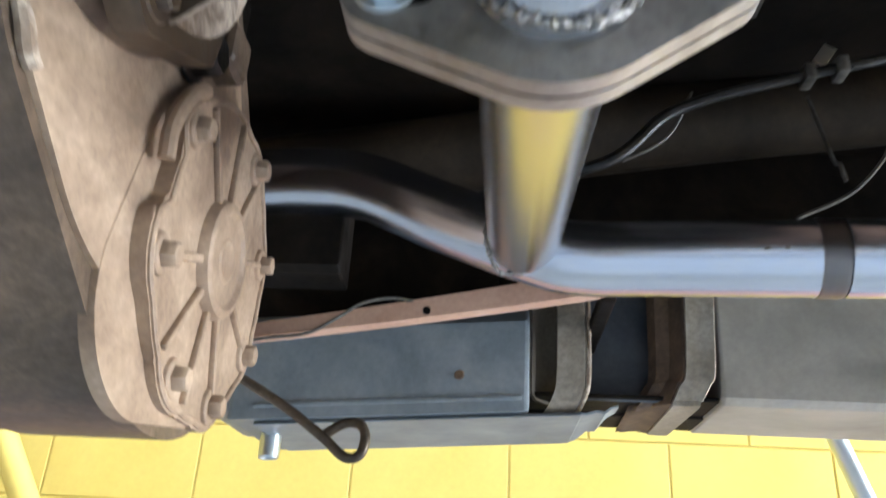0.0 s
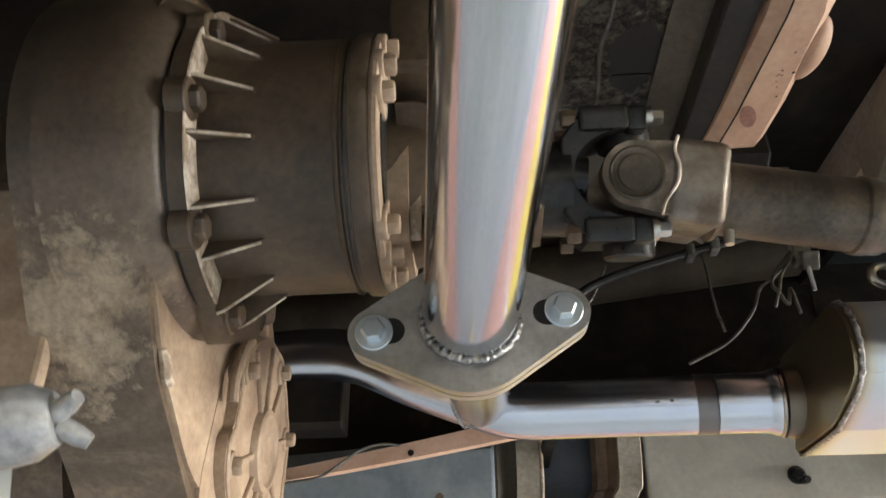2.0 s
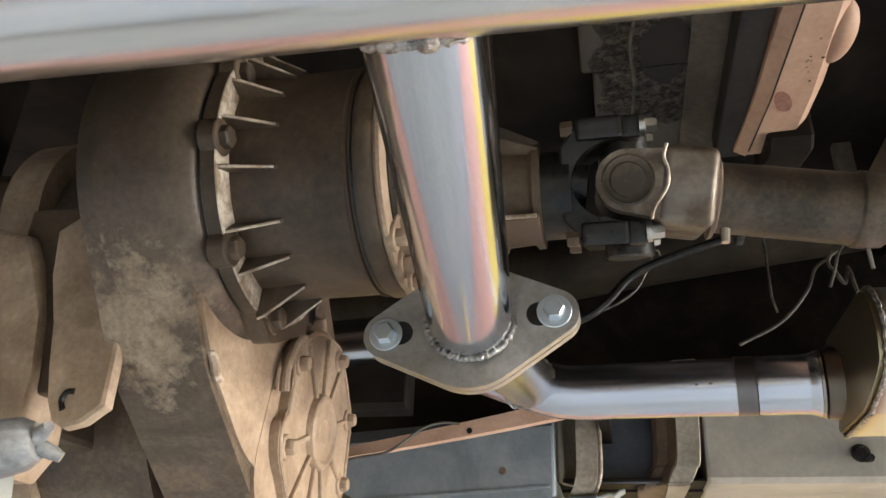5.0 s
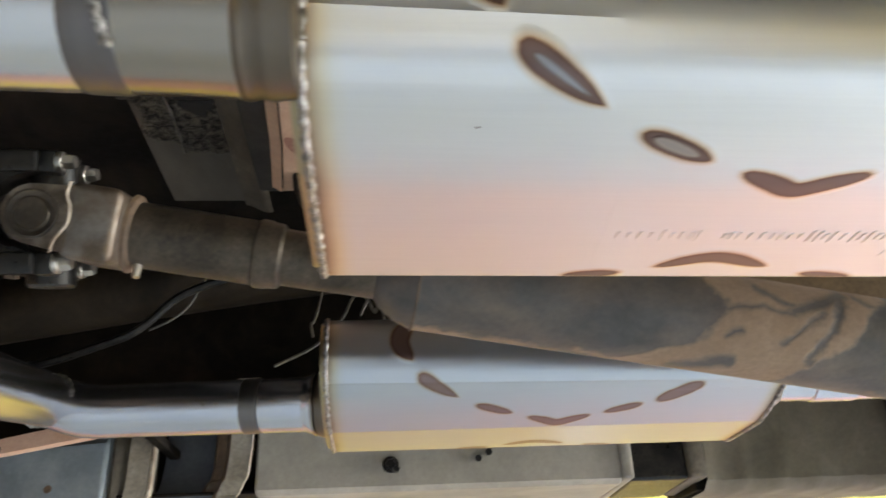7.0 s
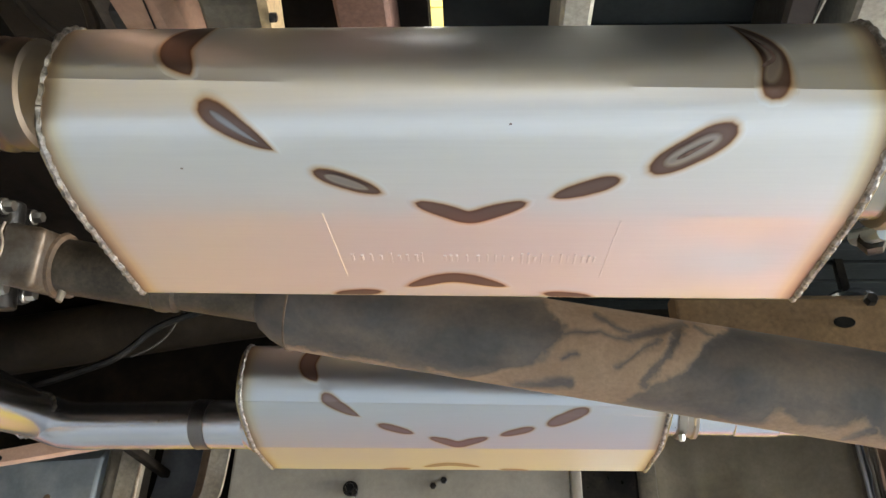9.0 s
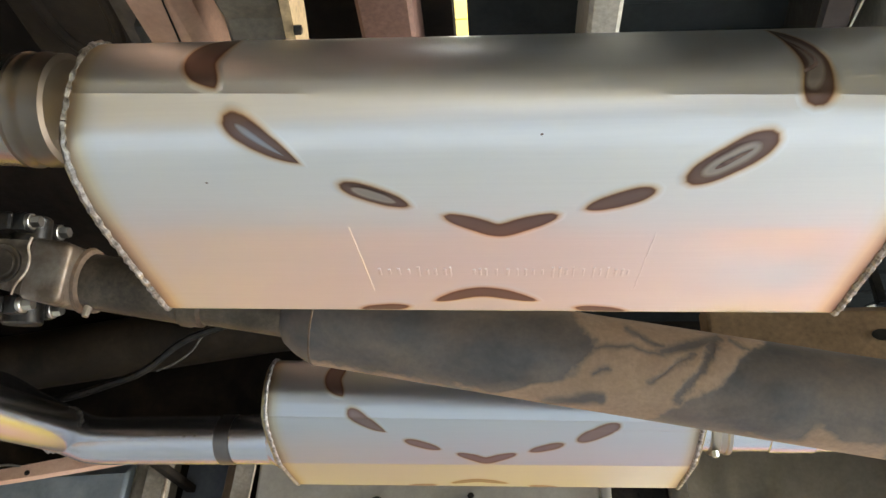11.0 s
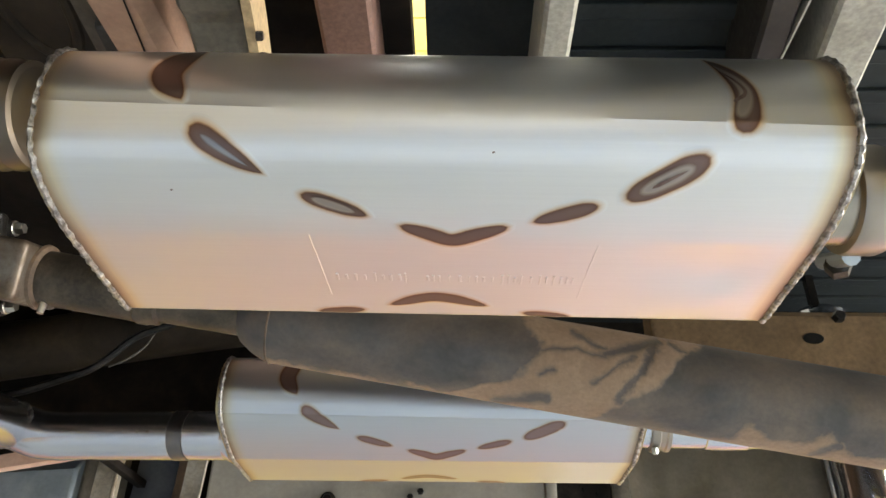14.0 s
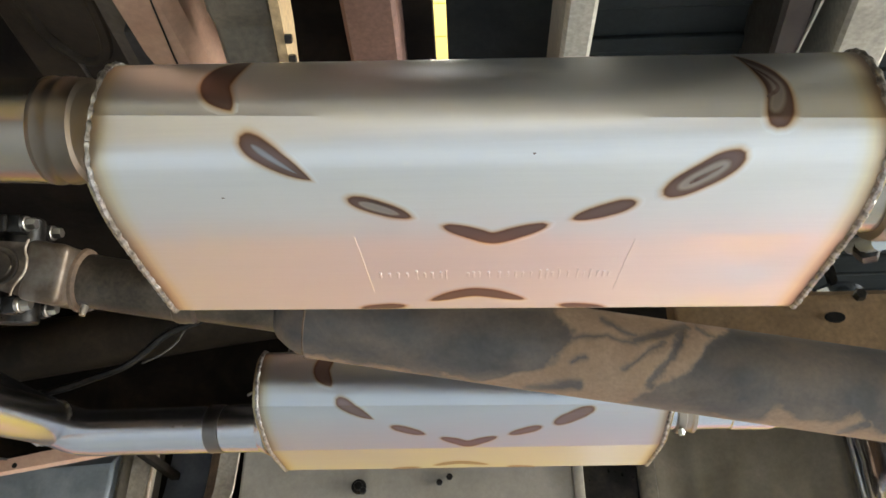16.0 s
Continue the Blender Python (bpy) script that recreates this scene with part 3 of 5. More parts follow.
FLAT = [(0.025, -0.0005), (0.04, -0.0008), (0.06, -0.0009), (0.086, -0.001)]
SECTION = muffler_section([(-0.0755, 0.0242), (-0.072, 0.0188), (-0.0675, 0.0147), (-0.0615, 0.0116), (-0.05, 0.0072), (-0.032, 0.0029), (-0.0192, 0.0012), (-0.011, 0.0004), (0.0, 0.0), (0.011, -0.0001)] + FLAT, arc=25)
CREASED = muffler_section([(-0.071, 0.0255), (-0.0635, 0.0205), (-0.05, 0.0147), (-0.032, 0.0087), (-0.014, 0.0036), (-0.003, 0.00075), (-0.001, 0.0002), (0.0, 0.0), (0.001, -0.00003), (0.003, -0.0001)] + FLAT, 0.006)


def on_section(v, SECTION=SECTION):
    """A point and outward normal of the lower surface; v is the way along it from the crease (minus: towards the rounded side)."""
    n = len(SECTION)
    i0 = SECTION.index((0.0, 0.0))
    i, rest, step = i0, abs(v), 1 if v >= 0 else -1
    while True:
        a, b = SECTION[i % n], SECTION[(i + step) % n]
        d = math.dist(a, b)
        if rest <= d:
            t = rest / d
            ty, tz = (b[0] - a[0]) / d * step, (b[1] - a[1]) / d * step
            return (a[0] + (b[0] - a[0]) * t, a[1] + (b[1] - a[1]) * t), (tz, -ty)
        rest, i = rest - d, i + step


def ease(x, a, c):
    t = min(max((x - a) / (c - a), 0), 1)
    return t * t * (3 - 2 * t)


def shoulder(x, y, z):
    """The pressed crease along the rounded side: sharp at both ends, faint between; it falls a little along the body."""
    if y > -0.06 or z > 0.07:
        return y, z
    near = math.exp(-((z - 0.036) / 0.012) ** 2)
    sharp = 0.0005 * (1 - 0.8 * ease(x, 0.1, 0.17) * (1 - ease(x, 0.27, 0.36)))
    out = sharp * max(0.0, 1 - abs(z - 0.0366) / 0.0036)
    return y - out, z + (0.0045 - 0.024 * x) * near


def spot_mark(line, width, levels, lift, shape=(0.6, 0.6), section=SECTION):
    """A lens-shaped patch along a line of (u, v), laid on the muffler's skin in rings that grow by the levels; each ring's share of the way out is kept as "heat"."""
    own = bmesh.new()
    heat = own.loops.layers.uv.new("heat")
    share = {}

    def vert(q, s):
        (y, z), (ny, nz) = on_section(q.y, section)
        y, z = shoulder(q.x, y, z)
        up = lift - (lift + 0.0003) * s ** 3 if len(levels) > 3 else lift
        v = own.verts.new((q.x, y + ny * up, z + nz * up))
        share[v] = s
        return v

    a, b = shape
    peak = (a / (a + b)) ** a * (b / (a + b)) ** b
    rings = []
    for n, grow in enumerate(levels):
        pts = [Vector((u, v, 0)) for u, v in line]
        pts[0] = pts[0] - (pts[1] - pts[0]).normalized() * grow * 1.3
        pts[-1] = pts[-1] + (pts[-1] - pts[-2]).normalized() * grow * 1.3
        path = smooth_path(pts, 32 // (len(pts) - 1)) if len(pts) > 2 else [pts[0].lerp(pts[1], k / 32) for k in range(33)]
        near, far, s = [], [], n / (len(levels) - 1)
        for i, p in enumerate(path):
            t = i / (len(path) - 1)
            ahead = (path[min(i + 1, len(path) - 1)] - path[max(i - 1, 0)]).normalized()
            side = Vector((-ahead.y, ahead.x, 0)) * (width / 2 + grow) * max(t ** a * (1 - t) ** b / peak, 0.02) * (1 + 0.04 * math.sin(9 * t + 40 * width))
            near.append(p - side)
            far.append(p + side)
        if not rings:
            rows = [[vert(p.lerp(q, k / 4), 0.0) for k in range(5)] for p, q in zip(near, far)]
            for r0, r1 in zip(rows, rows[1:]):
                for k in range(4):
                    own.faces.new((r0[k], r0[k + 1], r1[k + 1], r1[k]))
            rings.append([r[0] for r in rows] + [r[4] for r in rows[::-1]])
        else:
            rings.append([vert(q, s) for q in near + far[::-1]])
    for r0, r1 in zip(rings, rings[1:]):
        for k in range(len(r0)):
            n = (k + 1) % len(r0)
            own.faces.new((r0[k], r0[n], r1[n], r1[k]))
    for f in own.faces:
        for loop in f.loops:
            loop[heat].uv = (share[loop.vert], 0.5)
    bmesh.ops.recalc_face_normals(own, faces=own.faces)
    return own


# each: line of (u, v), width, roundness of its two ends, core
MARKS = [
    ([(0.086, -0.084), (0.122, -0.0605)], 0.0112, (0.42, 0.8), "blue"),
    ([(0.143, -0.046), (0.177, -0.031)], 0.0098, (0.5, 0.6), "pale"),
    ([(0.197, -0.022), (0.212, -0.0155), (0.226, -0.0095), (0.241, -0.0155), (0.257, -0.0225)], 0.0108, (0.42, 0.42), ""),
    ([(0.273, -0.028), (0.306, -0.041)], 0.0095, (0.6, 0.5), ""),
    ([(0.322, -0.047), (0.361, -0.073)], 0.0155, (0.45, 0.45), "pale"),
    ([(0.185, 0.073), (0.215, 0.061), (0.248, 0.072)], 0.011, (0.6, 0.6), ""),
    ([(0.135, 0.0855), (0.165, 0.0815)], 0.008, (0.6, 0.6), ""),
    ([(0.275, 0.082), (0.306, 0.087)], 0.008, (0.6, 0.6), ""),
    ([(0.0785, -0.1), (0.068, -0.12), (0.081, -0.15)], 0.0165, (0.75, 0.7), ""),
    ([(0.378, -0.09), (0.3815, -0.112), (0.366, -0.142)], 0.0125, (0.42, 0.9), "pale"),
]
RIM = [-0.003, -0.0012, 0.0002, 0.0014, 0.003, 0.005, 0.0075]


def place_local(bm, m):
    bm.transform(m)
    return bm


def skin_body(section, length, dent):
    """The section pulled along x, with a shoulder crease and a shallow knock near one end."""
    own = bmesh.new()
    rows = []
    for k in range(61):
        x = length * k / 60
        w = dent * ease(x, 0.325, 0.37) * (1 - ease(x, 0.395, 0.43))
        row = []
        for y, z in section:
            y1, z1 = shoulder(x, y, z)
            knock = 0.0
            if -0.01 < y < 0.086 and z < 0.01:
                knock = -w * math.sin(2 * math.pi * (y + 0.01) / 0.096) - dent * 0.8 * math.exp(-((x - 0.392) / 0.017) ** 2 - ((y - 0.03) / 0.018) ** 2)
            row.append(own.verts.new((x, y1, z1 + knock)))
        rows.append(row)
    n = len(section)
    for a, b in zip(rows, rows[1:]):
        for k in range(n):
            own.faces.new((a[k], a[(k + 1) % n], b[(k + 1) % n], b[k]))
    own.faces.new(rows[0][::-1])
    own.faces.new(rows[-1])
    return own


def muffler(m, length, skin, stain, label, SECTION, dent=0.0):
    th = thing("muffler", label, "muffler", "twin mufflers")
    part("body", place_local(skin_body(SECTION, length, dent), m), skin, th, sharp=12)
    for i, (line, width, shape, core) in enumerate(MARKS):
        lift = 0.0004
        mark = part("spot_weld", place_local(spot_mark(line, width, RIM, lift, shape, SECTION), m), stain, th, "brown heat-ringed spot weld")
        if core and (skin is MUFFLER or i == 9):
            a, b = Vector(line[0]), Vector(line[-1])
            inner = [tuple(a.lerp(b, 0.13)), *line[1:-1], tuple(a.lerp(b, 0.85))]
            thick = width * (0.74 if core == "pale" else 0.4)
            part("core", place_local(spot_mark(inner, thick, [-thick * 0.35, -thick * 0.2, 0.0], lift + 0.0004, shape, SECTION), m), CORE_PALE if core == "pale" else CORE_BLUE, mark, "pale grey weld core" if core == "pale" else "blue-grey weld core")
            if width > 0.012 and core == "pale":
                part("streak", place_local(spot_mark([tuple(a.lerp(b, 0.3)), *line[1:-1], tuple(a.lerp(b, 0.74))], width * 0.16, [-0.001, 0.0], lift + 0.0007, (0.5, 0.8), SECTION), m), MARK_DARK, mark, "dark streak along the weld core")
    for x, s in ((0, -1), (length, 1)):
        cap = prism([(y * 0.95, 0.003 + z * 0.95) for y, z in SECTION], x + s * 0.0005, x + s * 0.007)
        part("end_plate", place_local(cap, m), MUFFLER_END, th, "heat-browned steel end plate")
        loop = [Vector((x + s * 0.0015, *shoulder(x, y, z))) for y, z in SECTION + SECTION[:1]]
        dense = []
        for a, b in zip(loop, loop[1:]):
            k = max(1, round((b - a).length / 0.0016))
            dense += [a.lerp(b, i / k) for i in range(k)]
        dense.append(dense[0])
        dense = [p + Vector((s * 0.0003 * math.sin(i * 0.9), 0, 0)) for i, p in enumerate(dense)]
        radii = [0.0022 + 0.0004 * math.sin(i * 1.1) + 0.00012 * math.sin(i * 2.7) for i in range(len(dense))]
        part("weld_seam", place_local(tube(dense, radii, 7, cap=False), m), WELD, th, "rippled silver weld bead")
    return th


near_m = pose(0.382, 0.005, 1.5945, 0, 0.9, 0)
far_m = pose(0.363, 0.472, 1.5945, 0, 0, 0)
near_muffler = muffler(near_m, 0.437, MUFFLER, MARK, "satin stainless muffler with brown spot welds and heat-tinted ends", SECTION, -0.0014)
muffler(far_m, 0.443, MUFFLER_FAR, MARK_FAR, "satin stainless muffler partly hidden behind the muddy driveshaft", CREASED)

# raised panel lines and unreadable stamped lettering as plain bars
for (u0, v0), (u1, v1) in (((0.142, -0.012), (0.146, 0.06)), ((0.312, -0.006), (0.308, 0.058))):
    (y0, z0), _ = on_section(v0)
    (y1, z1), _ = on_section(v1)
    part("stamped_line", place_local(tube([(u0, y0, z0), ((u0 + u1) / 2, 0.02, on_section(0.02)[0][1]), (u1, y1, z1)], 0.0004, 6), near_m), MUFFLER, near_muffler)
rnd = random.Random(5)
u = 0.152
while u < 0.302:
    h = rnd.choice((0.006, 0.008, 0.008, 0.012))
    w = rnd.uniform(0.0012, 0.002)
    zc = on_section(0.036)[0][1]
    part("stamped_bar", place_local(box(u, u + w, 0.036 - h / 2, 0.036 + h / 2, zc - 0.0006, zc + 0.002, 0.0003), near_m), MUFFLER, near_muffler)
    u += rnd.uniform(0.0035, 0.0065) if not 0.195 < u < 0.2 else 0.014


for i, (u, v) in enumerate(((0.247, -0.074), (0.07, -0.048))):
    speck = spot_mark([(u, v), (u + 0.0016, v + 0.0004 * (i % 3 - 1))], 0.0011, [-0.0002, 0.0], 0.0004)
    part("speck", place_local(speck, near_m), MARK_DARK, near_muffler, "tiny dark speck")


def weld_ring(centre, axis, r, thick=0.003, count=70, span=(0, 360), seed=1, squash=1.0):
    """A lumpy bead round an axis."""
    rnd = random.Random(seed)
    z = Vector(axis).normalized()
    a = z.orthogonal().normalized()
    b = z.cross(a)
    pts, radii = [], []
    for i in range(count + 1):
        t = radians(span[0] + (span[1] - span[0]) * i / count)
        pts.append(Vector(centre) + (a * math.cos(t) + b * math.sin(t)) * (r + rnd.uniform(-0.0006, 0.0006)) + z * rnd.uniform(-0.0006, 0.0006))
        radii.append(thick * (0.75 + 0.45 * abs(math.sin(i * 0.9)) + rnd.uniform(-0.1, 0.15)))
    return tube(pts, radii, 8, cap=span != (0, 360))


def lathe_x(profile, y, z, seg=48):
    return turned(profile, Matrix.Translation((0, y, z)), seg)


def axis(y, z, dy, dz):
    """The frame of a pipe that crosses the plane x = 0 at (y, z) and leans by dy and dz a metre."""
    return Matrix.Translation((0, y, z)) @ Vector((1, dy, dz)).to_track_quat("X", "Z").to_matrix().to_4x4()


NEAR_AXIS = axis(-0.0588, 1.6496, -0.0195, -0.0465)
near_pipe = thing("exhaust_pipe", "polished stainless exhaust pipe running into the muffler", "exhaust pipe")
part("pipe", turned([(-1.2, R), (-0.6, R), (0.0, R), (0.305, R)], NEAR_AXIS, 64), STEEL_X, near_pipe)
rnd = random.Random(31)
band = [(0.296, R)] + [(0.297 + 0.002 * k, R * (1.022 + rnd.uniform(-0.006, 0.008))) for k in range(9)] + [(0.316, R)]
part("weld_band", turned(band, NEAR_AXIS, 48), HEATBAND, near_pipe, "dark scorched weld band")
part("sleeve", turned([(0.312, R * 0.99), (0.316, R * 1.005), (0.34, R * 1.005), (0.352, R * 1.02), (0.357, R * 1.03), (0.36, R * 1.03), (0.363, R * 1.0)], NEAR_AXIS, 56), STEEL_STRAW, near_pipe, "heat-tinted grey-brown sleeve")
drip = []
for k in range(15):
    turn = radians(14 + 3.4 * k)
    drip.append(NEAR_AXIS @ Vector((0.3085 + 0.0004 * k + rnd.uniform(-0.0007, 0.0007), -(R + 0.0004) * math.cos(turn), -(R + 0.0004) * math.sin(turn))))
part("weld_drip", tube(drip, [0.0011 + 0.0009 * abs(math.sin(k * 1.1)) + rnd.uniform(0, 0.0004) for k in range(15)], 8), WELD, near_pipe, "silver run of weld metal")
ripple = [(0.3575, R), (0.359, R * 1.04), (0.3615, R * 1.05), (0.363, R * 1.015), (0.367, R * 1.01), (0.369, R * 1.035), (0.3715, R * 1.04), (0.3735, R * 1.01), (0.381, R * 1.01), (0.382, R * 0.9)]
part("inlet_collar", turned(ripple, NEAR_AXIS, 56), BURNT, near_pipe, "heat-blackened ridged inlet collar")

far_pipe = thing("exhaust_pipe", "bluish stainless exhaust pipe with an offset bend", "exhaust pipe")
FAR_AXIS = axis(0.588, 1.6528, -0.128, -0.026)
FY = 0.55
pts = smooth_path([(-0.7, 0.625, 1.732), (-0.25, 0.615, 1.732), (-0.14, 0.608, 1.7325), (-0.085, 0.6015, 1.7235), (-0.015, 0.59, 1.69), (0.065, 0.579, 1.6575), (0.1, 0.575, 1.6503), (0.15, 0.5688, 1.6489), (0.275, 0.5528, 1.6457)], 10)
part("pipe", tube(pts, R, 56), STEEL_BLUE, far_pipe)
band = [(0.266, R)] + [(0.267 + 0.002 * k, R * (1.018 + rnd.uniform(-0.006, 0.008))) for k in range(9)] + [(0.285, R)]
part("weld_band", turned(band, FAR_AXIS, 48), HEATBAND, far_pipe, "dark scorched weld band")
part("sleeve", turned([(0.286, R * 0.99), (0.2885, R * 1.01), (0.334, R * 1.01), (0.339, R * 1.08), (0.343, R * 1.12), (0.347, R * 1.12)], FAR_AXIS, 56), STEEL_BLUE, far_pipe)
part("sleeve_rim", turned([(0.343, R * 1.1), (0.344, R * 1.16), (0.3465, R * 1.17), (0.348, R * 1.1)], FAR_AXIS, 48), STEEL_STRAW, far_pipe, "straw-coloured flared sleeve rim")
part("inlet_collar", turned([(0.3475, R * 1.05), (0.349, R * 1.18), (0.355, R * 1.22), (0.366, R * 1.22), (0.368, R)], FAR_AXIS, 48), BURNT, far_pipe, "heat-blackened inlet collar")
for x, z in ((0.228, -0.004), (0.242, -0.0035)):
    spot = bmesh.new()
    bmesh.ops.create_icosphere(spot, subdivisions=2, radius=0.0021, matrix=FAR_AXIS @ Matrix.Translation((x, -math.sqrt(R * R - z * z) + 0.0008, z)) @ Matrix.Diagonal((1.5, 0.5, 0.9, 1)))
    part("weld_tack", spot, BURNT, far_pipe, "dark burnt spot")

far_tail = thing("tail_pipe", "polished tail pipe clamped behind the muffler", "exhaust pipe")
TZ = 1.665
part("pipe", lathe_x([(0.80, R), (0.913, R), (0.914, R * 1.06), (0.965, R * 1.06), (0.967, R), (1.35, R)], FY, TZ), STEEL_BLUE, far_tail)
part("clamp", lathe_x([(0.846, R), (0.847, R * 1.14), (0.85, R * 1.17), (0.856, R * 1.17), (0.858, R * 1.08), (0.864, R * 1.08), (0.866, R * 1.15), (0.87, R * 1.15), (0.871, R)], FY, TZ), STEEL_DULL, far_tail, "dull band clamp")
part("clamp_bolt", hexbolt(pose(0.85, FY - 0.012, TZ - R * 1.15, 0, 90, 0), 0.004, 0.007), ZINC, far_tail)

near_tail = thing("tail_pipe", "steel tail pipe with a bolted clamp", "exhaust pipe")
part("pipe", lathe_x([(0.815, R), (1.5, R)], 0.02, 1.637), STEEL_STRAW, near_tail)
part("clamp", lathe_x([(0.853, R), (0.854, R * 1.16), (0.858, R * 1.2), (0.874, R * 1.2), (0.878, R * 1.14), (0.882, R)], 0.02, 1.637), STEEL_DULL, near_tail, "dull brown band clamp")
part("clamp_bolt", tube([(0.866, 0.045, 1.61), (0.868, 0.07, 1.622), (0.869, 0.086, 1.63)], 0.006, 10), ZINC, near_tail)
part("clamp_nut", hexbolt(pose(0.868, 0.066, 1.618, 0, 0, 65), 0.009, 0.012), GREASE, near_tail)

# Polished upright can of unknown use.
rear_can = thing("upright_can", "upright polished steel can with a folded rim beside the panel", "silencer")
CAN = pose(1.192, 0.75, 1.72, 0, 90, 0)
part("can", turned([(-0.2, 0.03), (-0.19, 0.042), (-0.15, 0.045), (0.06, 0.045), (0.085, 0.0435), (0.1, 0.0455), (0.17, 0.046), (0.19, 0.04), (0.2, 0.025)], CAN, 64), STEEL_Y, rear_can)
part("rim", turned([(0.19, 0.04), (0.193, 0.0475), (0.199, 0.0475), (0.201, 0.04)], CAN, 48), STEEL_DULL, rear_can)
part("seam", box(1.143, 1.1475, 0.735, 0.741, 1.54, 1.9, 0.001), ZINC, rear_can)
part("hanger", box(1.185, 1.199, 0.745, 0.757, 1.9, 1.99, 0.001), GREASE, rear_can)

crossover = thing("crossover_pipe", "polished crossover pipe with a bolted two-hole flange", "exhaust pipe")
A, F, B = Vector((0.0706, -0.047, 1.6518)), Vector((0.0455, 0.224, 1.6)), Vector((0.0485, 0.56, 1.66))
part("pipe", tube([A, F], R * 0.985, 64), STEEL_Y, crossover)
part("pipe", tube([F, B], R * 0.96, 64), STEEL_X, crossover)
ax = (F - A).normalized()
fm = Matrix.Translation(F) @ Matrix.Rotation(radians(-90), 4, "Z") @ Matrix.Rotation(radians(5.5), 4, "X")
out = hull([(0, 0, 0.045), (-0.0585, 0, 0.0165), (0.0585, 0, 0.0165)])
part("flange", prism(out, 0.0008, 0.0085, fm, 0.0008), FLANGE, crossover)
part("flange", prism(out, -0.008, -0.0008, fm, 0.0008), FLANGE, crossover)
part("gasket", prism([(y * 0.97, z * 0.97) for y, z in out], -0.0009, 0.0009, fm), GREASE, crossover)
for y in (-0.0585, 0.0585):
    part("slot", prism(hull([(y - 0.0105 * math.copysign(1, y), 0, 0.0085), (y, 0, 0.0085)], 24), 0.0082, 0.00885, fm), GREASE, crossover, "dark flange slot")
    bolt = part("bolt", hexbolt(fm @ Matrix.Translation((0.009, y * 1.0, 0)), 0.0076, 0.0085), ZINC, crossover, "zinc hex bolt")
    part("washer", turned([(0.0088, 0.0113), (0.0092, 0.0118), (0.0104, 0.0118), (0.0108, 0.0113)], fm @ Matrix.Translation((0, y, 0)), 36), ZINC, bolt)


def saddle(centre, y_axis, z_axis, sign, thick, seed):
    """A bead where a pipe along y meets a pipe along x."""
    rnd = random.Random(seed)
    pts, radii = [], []
    for i in range(121):
        t = 2 * math.pi * i / 120
        x, z = centre.x + R * math.cos(t), min(max(centre.z + R * math.sin(t), z_axis - 0.96 * R), z_axis + 0.96 * R)
        reach = max(R * R - (z - z_axis) ** 2, 1e-7)
        pts.append((x, y_axis + sign * (math.sqrt(reach) + 0.001), z + 0.0012 * math.sin(t)))
        radii.append(thick * (0.8 + 0.25 * math.sin(i * 1.3) + rnd.uniform(-0.15, 0.2)))
    return tube(pts, radii, 8, cap=False)


part("weld_bead", weld_ring(F - ax * 0.0103, ax, R + 0.0006, 0.0019, 130, seed=3), WELD, crossover, "lumpy silver weld bead")
part("weld_bead", saddle(A, -0.0602, 1.6463, 1, 0.0019, 4), WELD, crossover, "lumpy silver weld bead")
part("weld_bead", saddle(Vector((0.0485, 0.55, 1.6585)), 0.581, 1.664, -1, 0.0021, 6), WELD, crossover, "lumpy silver weld bead")
rnd = random.Random(8)
for x, dz, size in ((0.05, 0.0012, 0.0038), (0.058, 0.0006, 0.0046), (0.0655, 0.0, 0.0042), (0.0745, 0.0, 0.0062), (0.0815, 0.0008, 0.0042), (0.0885, 0.002, 0.0034)):
    blob = bmesh.new()
    c = (x, -0.0412, 1.6242 + dz)
    bmesh.ops.create_icosphere(blob, subdivisions=3, radius=size, matrix=Matrix.Translation(c) @ Matrix.Diagonal((1.0 + rnd.uniform(0, 0.35), 1.1, 0.75, 1)))
    for v in blob.verts:
        v.co += Vector((rnd.uniform(-1, 1), rnd.uniform(-1, 1), rnd.uniform(-1, 1))) * 0.00025
    part("weld_blob", blob, WELD, crossover)

# ---- transfer case ----
CY, CZ = 0.237, 1.732
cm = Matrix.Translation((0, CY, CZ))
case = thing("transfer_case", "greasy dark cast transfer case with a dusty tan ribbed cover", "gearbox")
part("main_case", prism(hull([(CY + 0.01, CZ + 0.01, 0.128), (0.3, 1.66, 0.12), (0.4, 1.585, 0.117)]), -0.222, -0.146, Matrix(), 0.004, seg=3), CASE, case)
part("case_nose", prism(hull([(0.36, 1.75, 0.09), (0.425, 1.587, 0.113)]), -0.6, -0.25, Matrix(), 0.012, seg=3), CASE, case)
part("case_face", prism(hull([(CY + 0.01, CZ + 0.01, 0.122), (0.3, 1.66, 0.114), (0.335, 1.632, 0.1125)]), -0.147, -0.143, Matrix(), 0.002, seg=2), TAN, case, "dusty tan rear face of the case")
part("cover_seat", prism(hull([(0.366, 1.527, 0.058), (0.42, 1.577, 0.099)]), -0.15, -0.1425, Matrix(), 0.003, seg=2), TAN, case, "dusty tan round seat of the cover")
part("case_neck", turned([(-0.2, 0.1278), (-0.165, 0.127), (-0.145, 0.1225), (-0.135, 0.116), (-0.132, 0.1125), (-0.131, 0.108), (-0.131, 0.09)], cm, 72), CASE, case, "greasy neck of the case")
part("gasket", turned([(-0.1315, 0.1), (-0.1315, 0.1102), (-0.1295, 0.1102), (-0.1295, 0.1)], cm, 72), GREASE, case)
part("tail_flange", turned([(-0.13, 0.1), (-0.13, 0.1095), (-0.1285, 0.1115), (-0.1185, 0.1112), (-0.1165, 0.1095), (-0.1165, 0.09)], cm, 72), BELL, case)
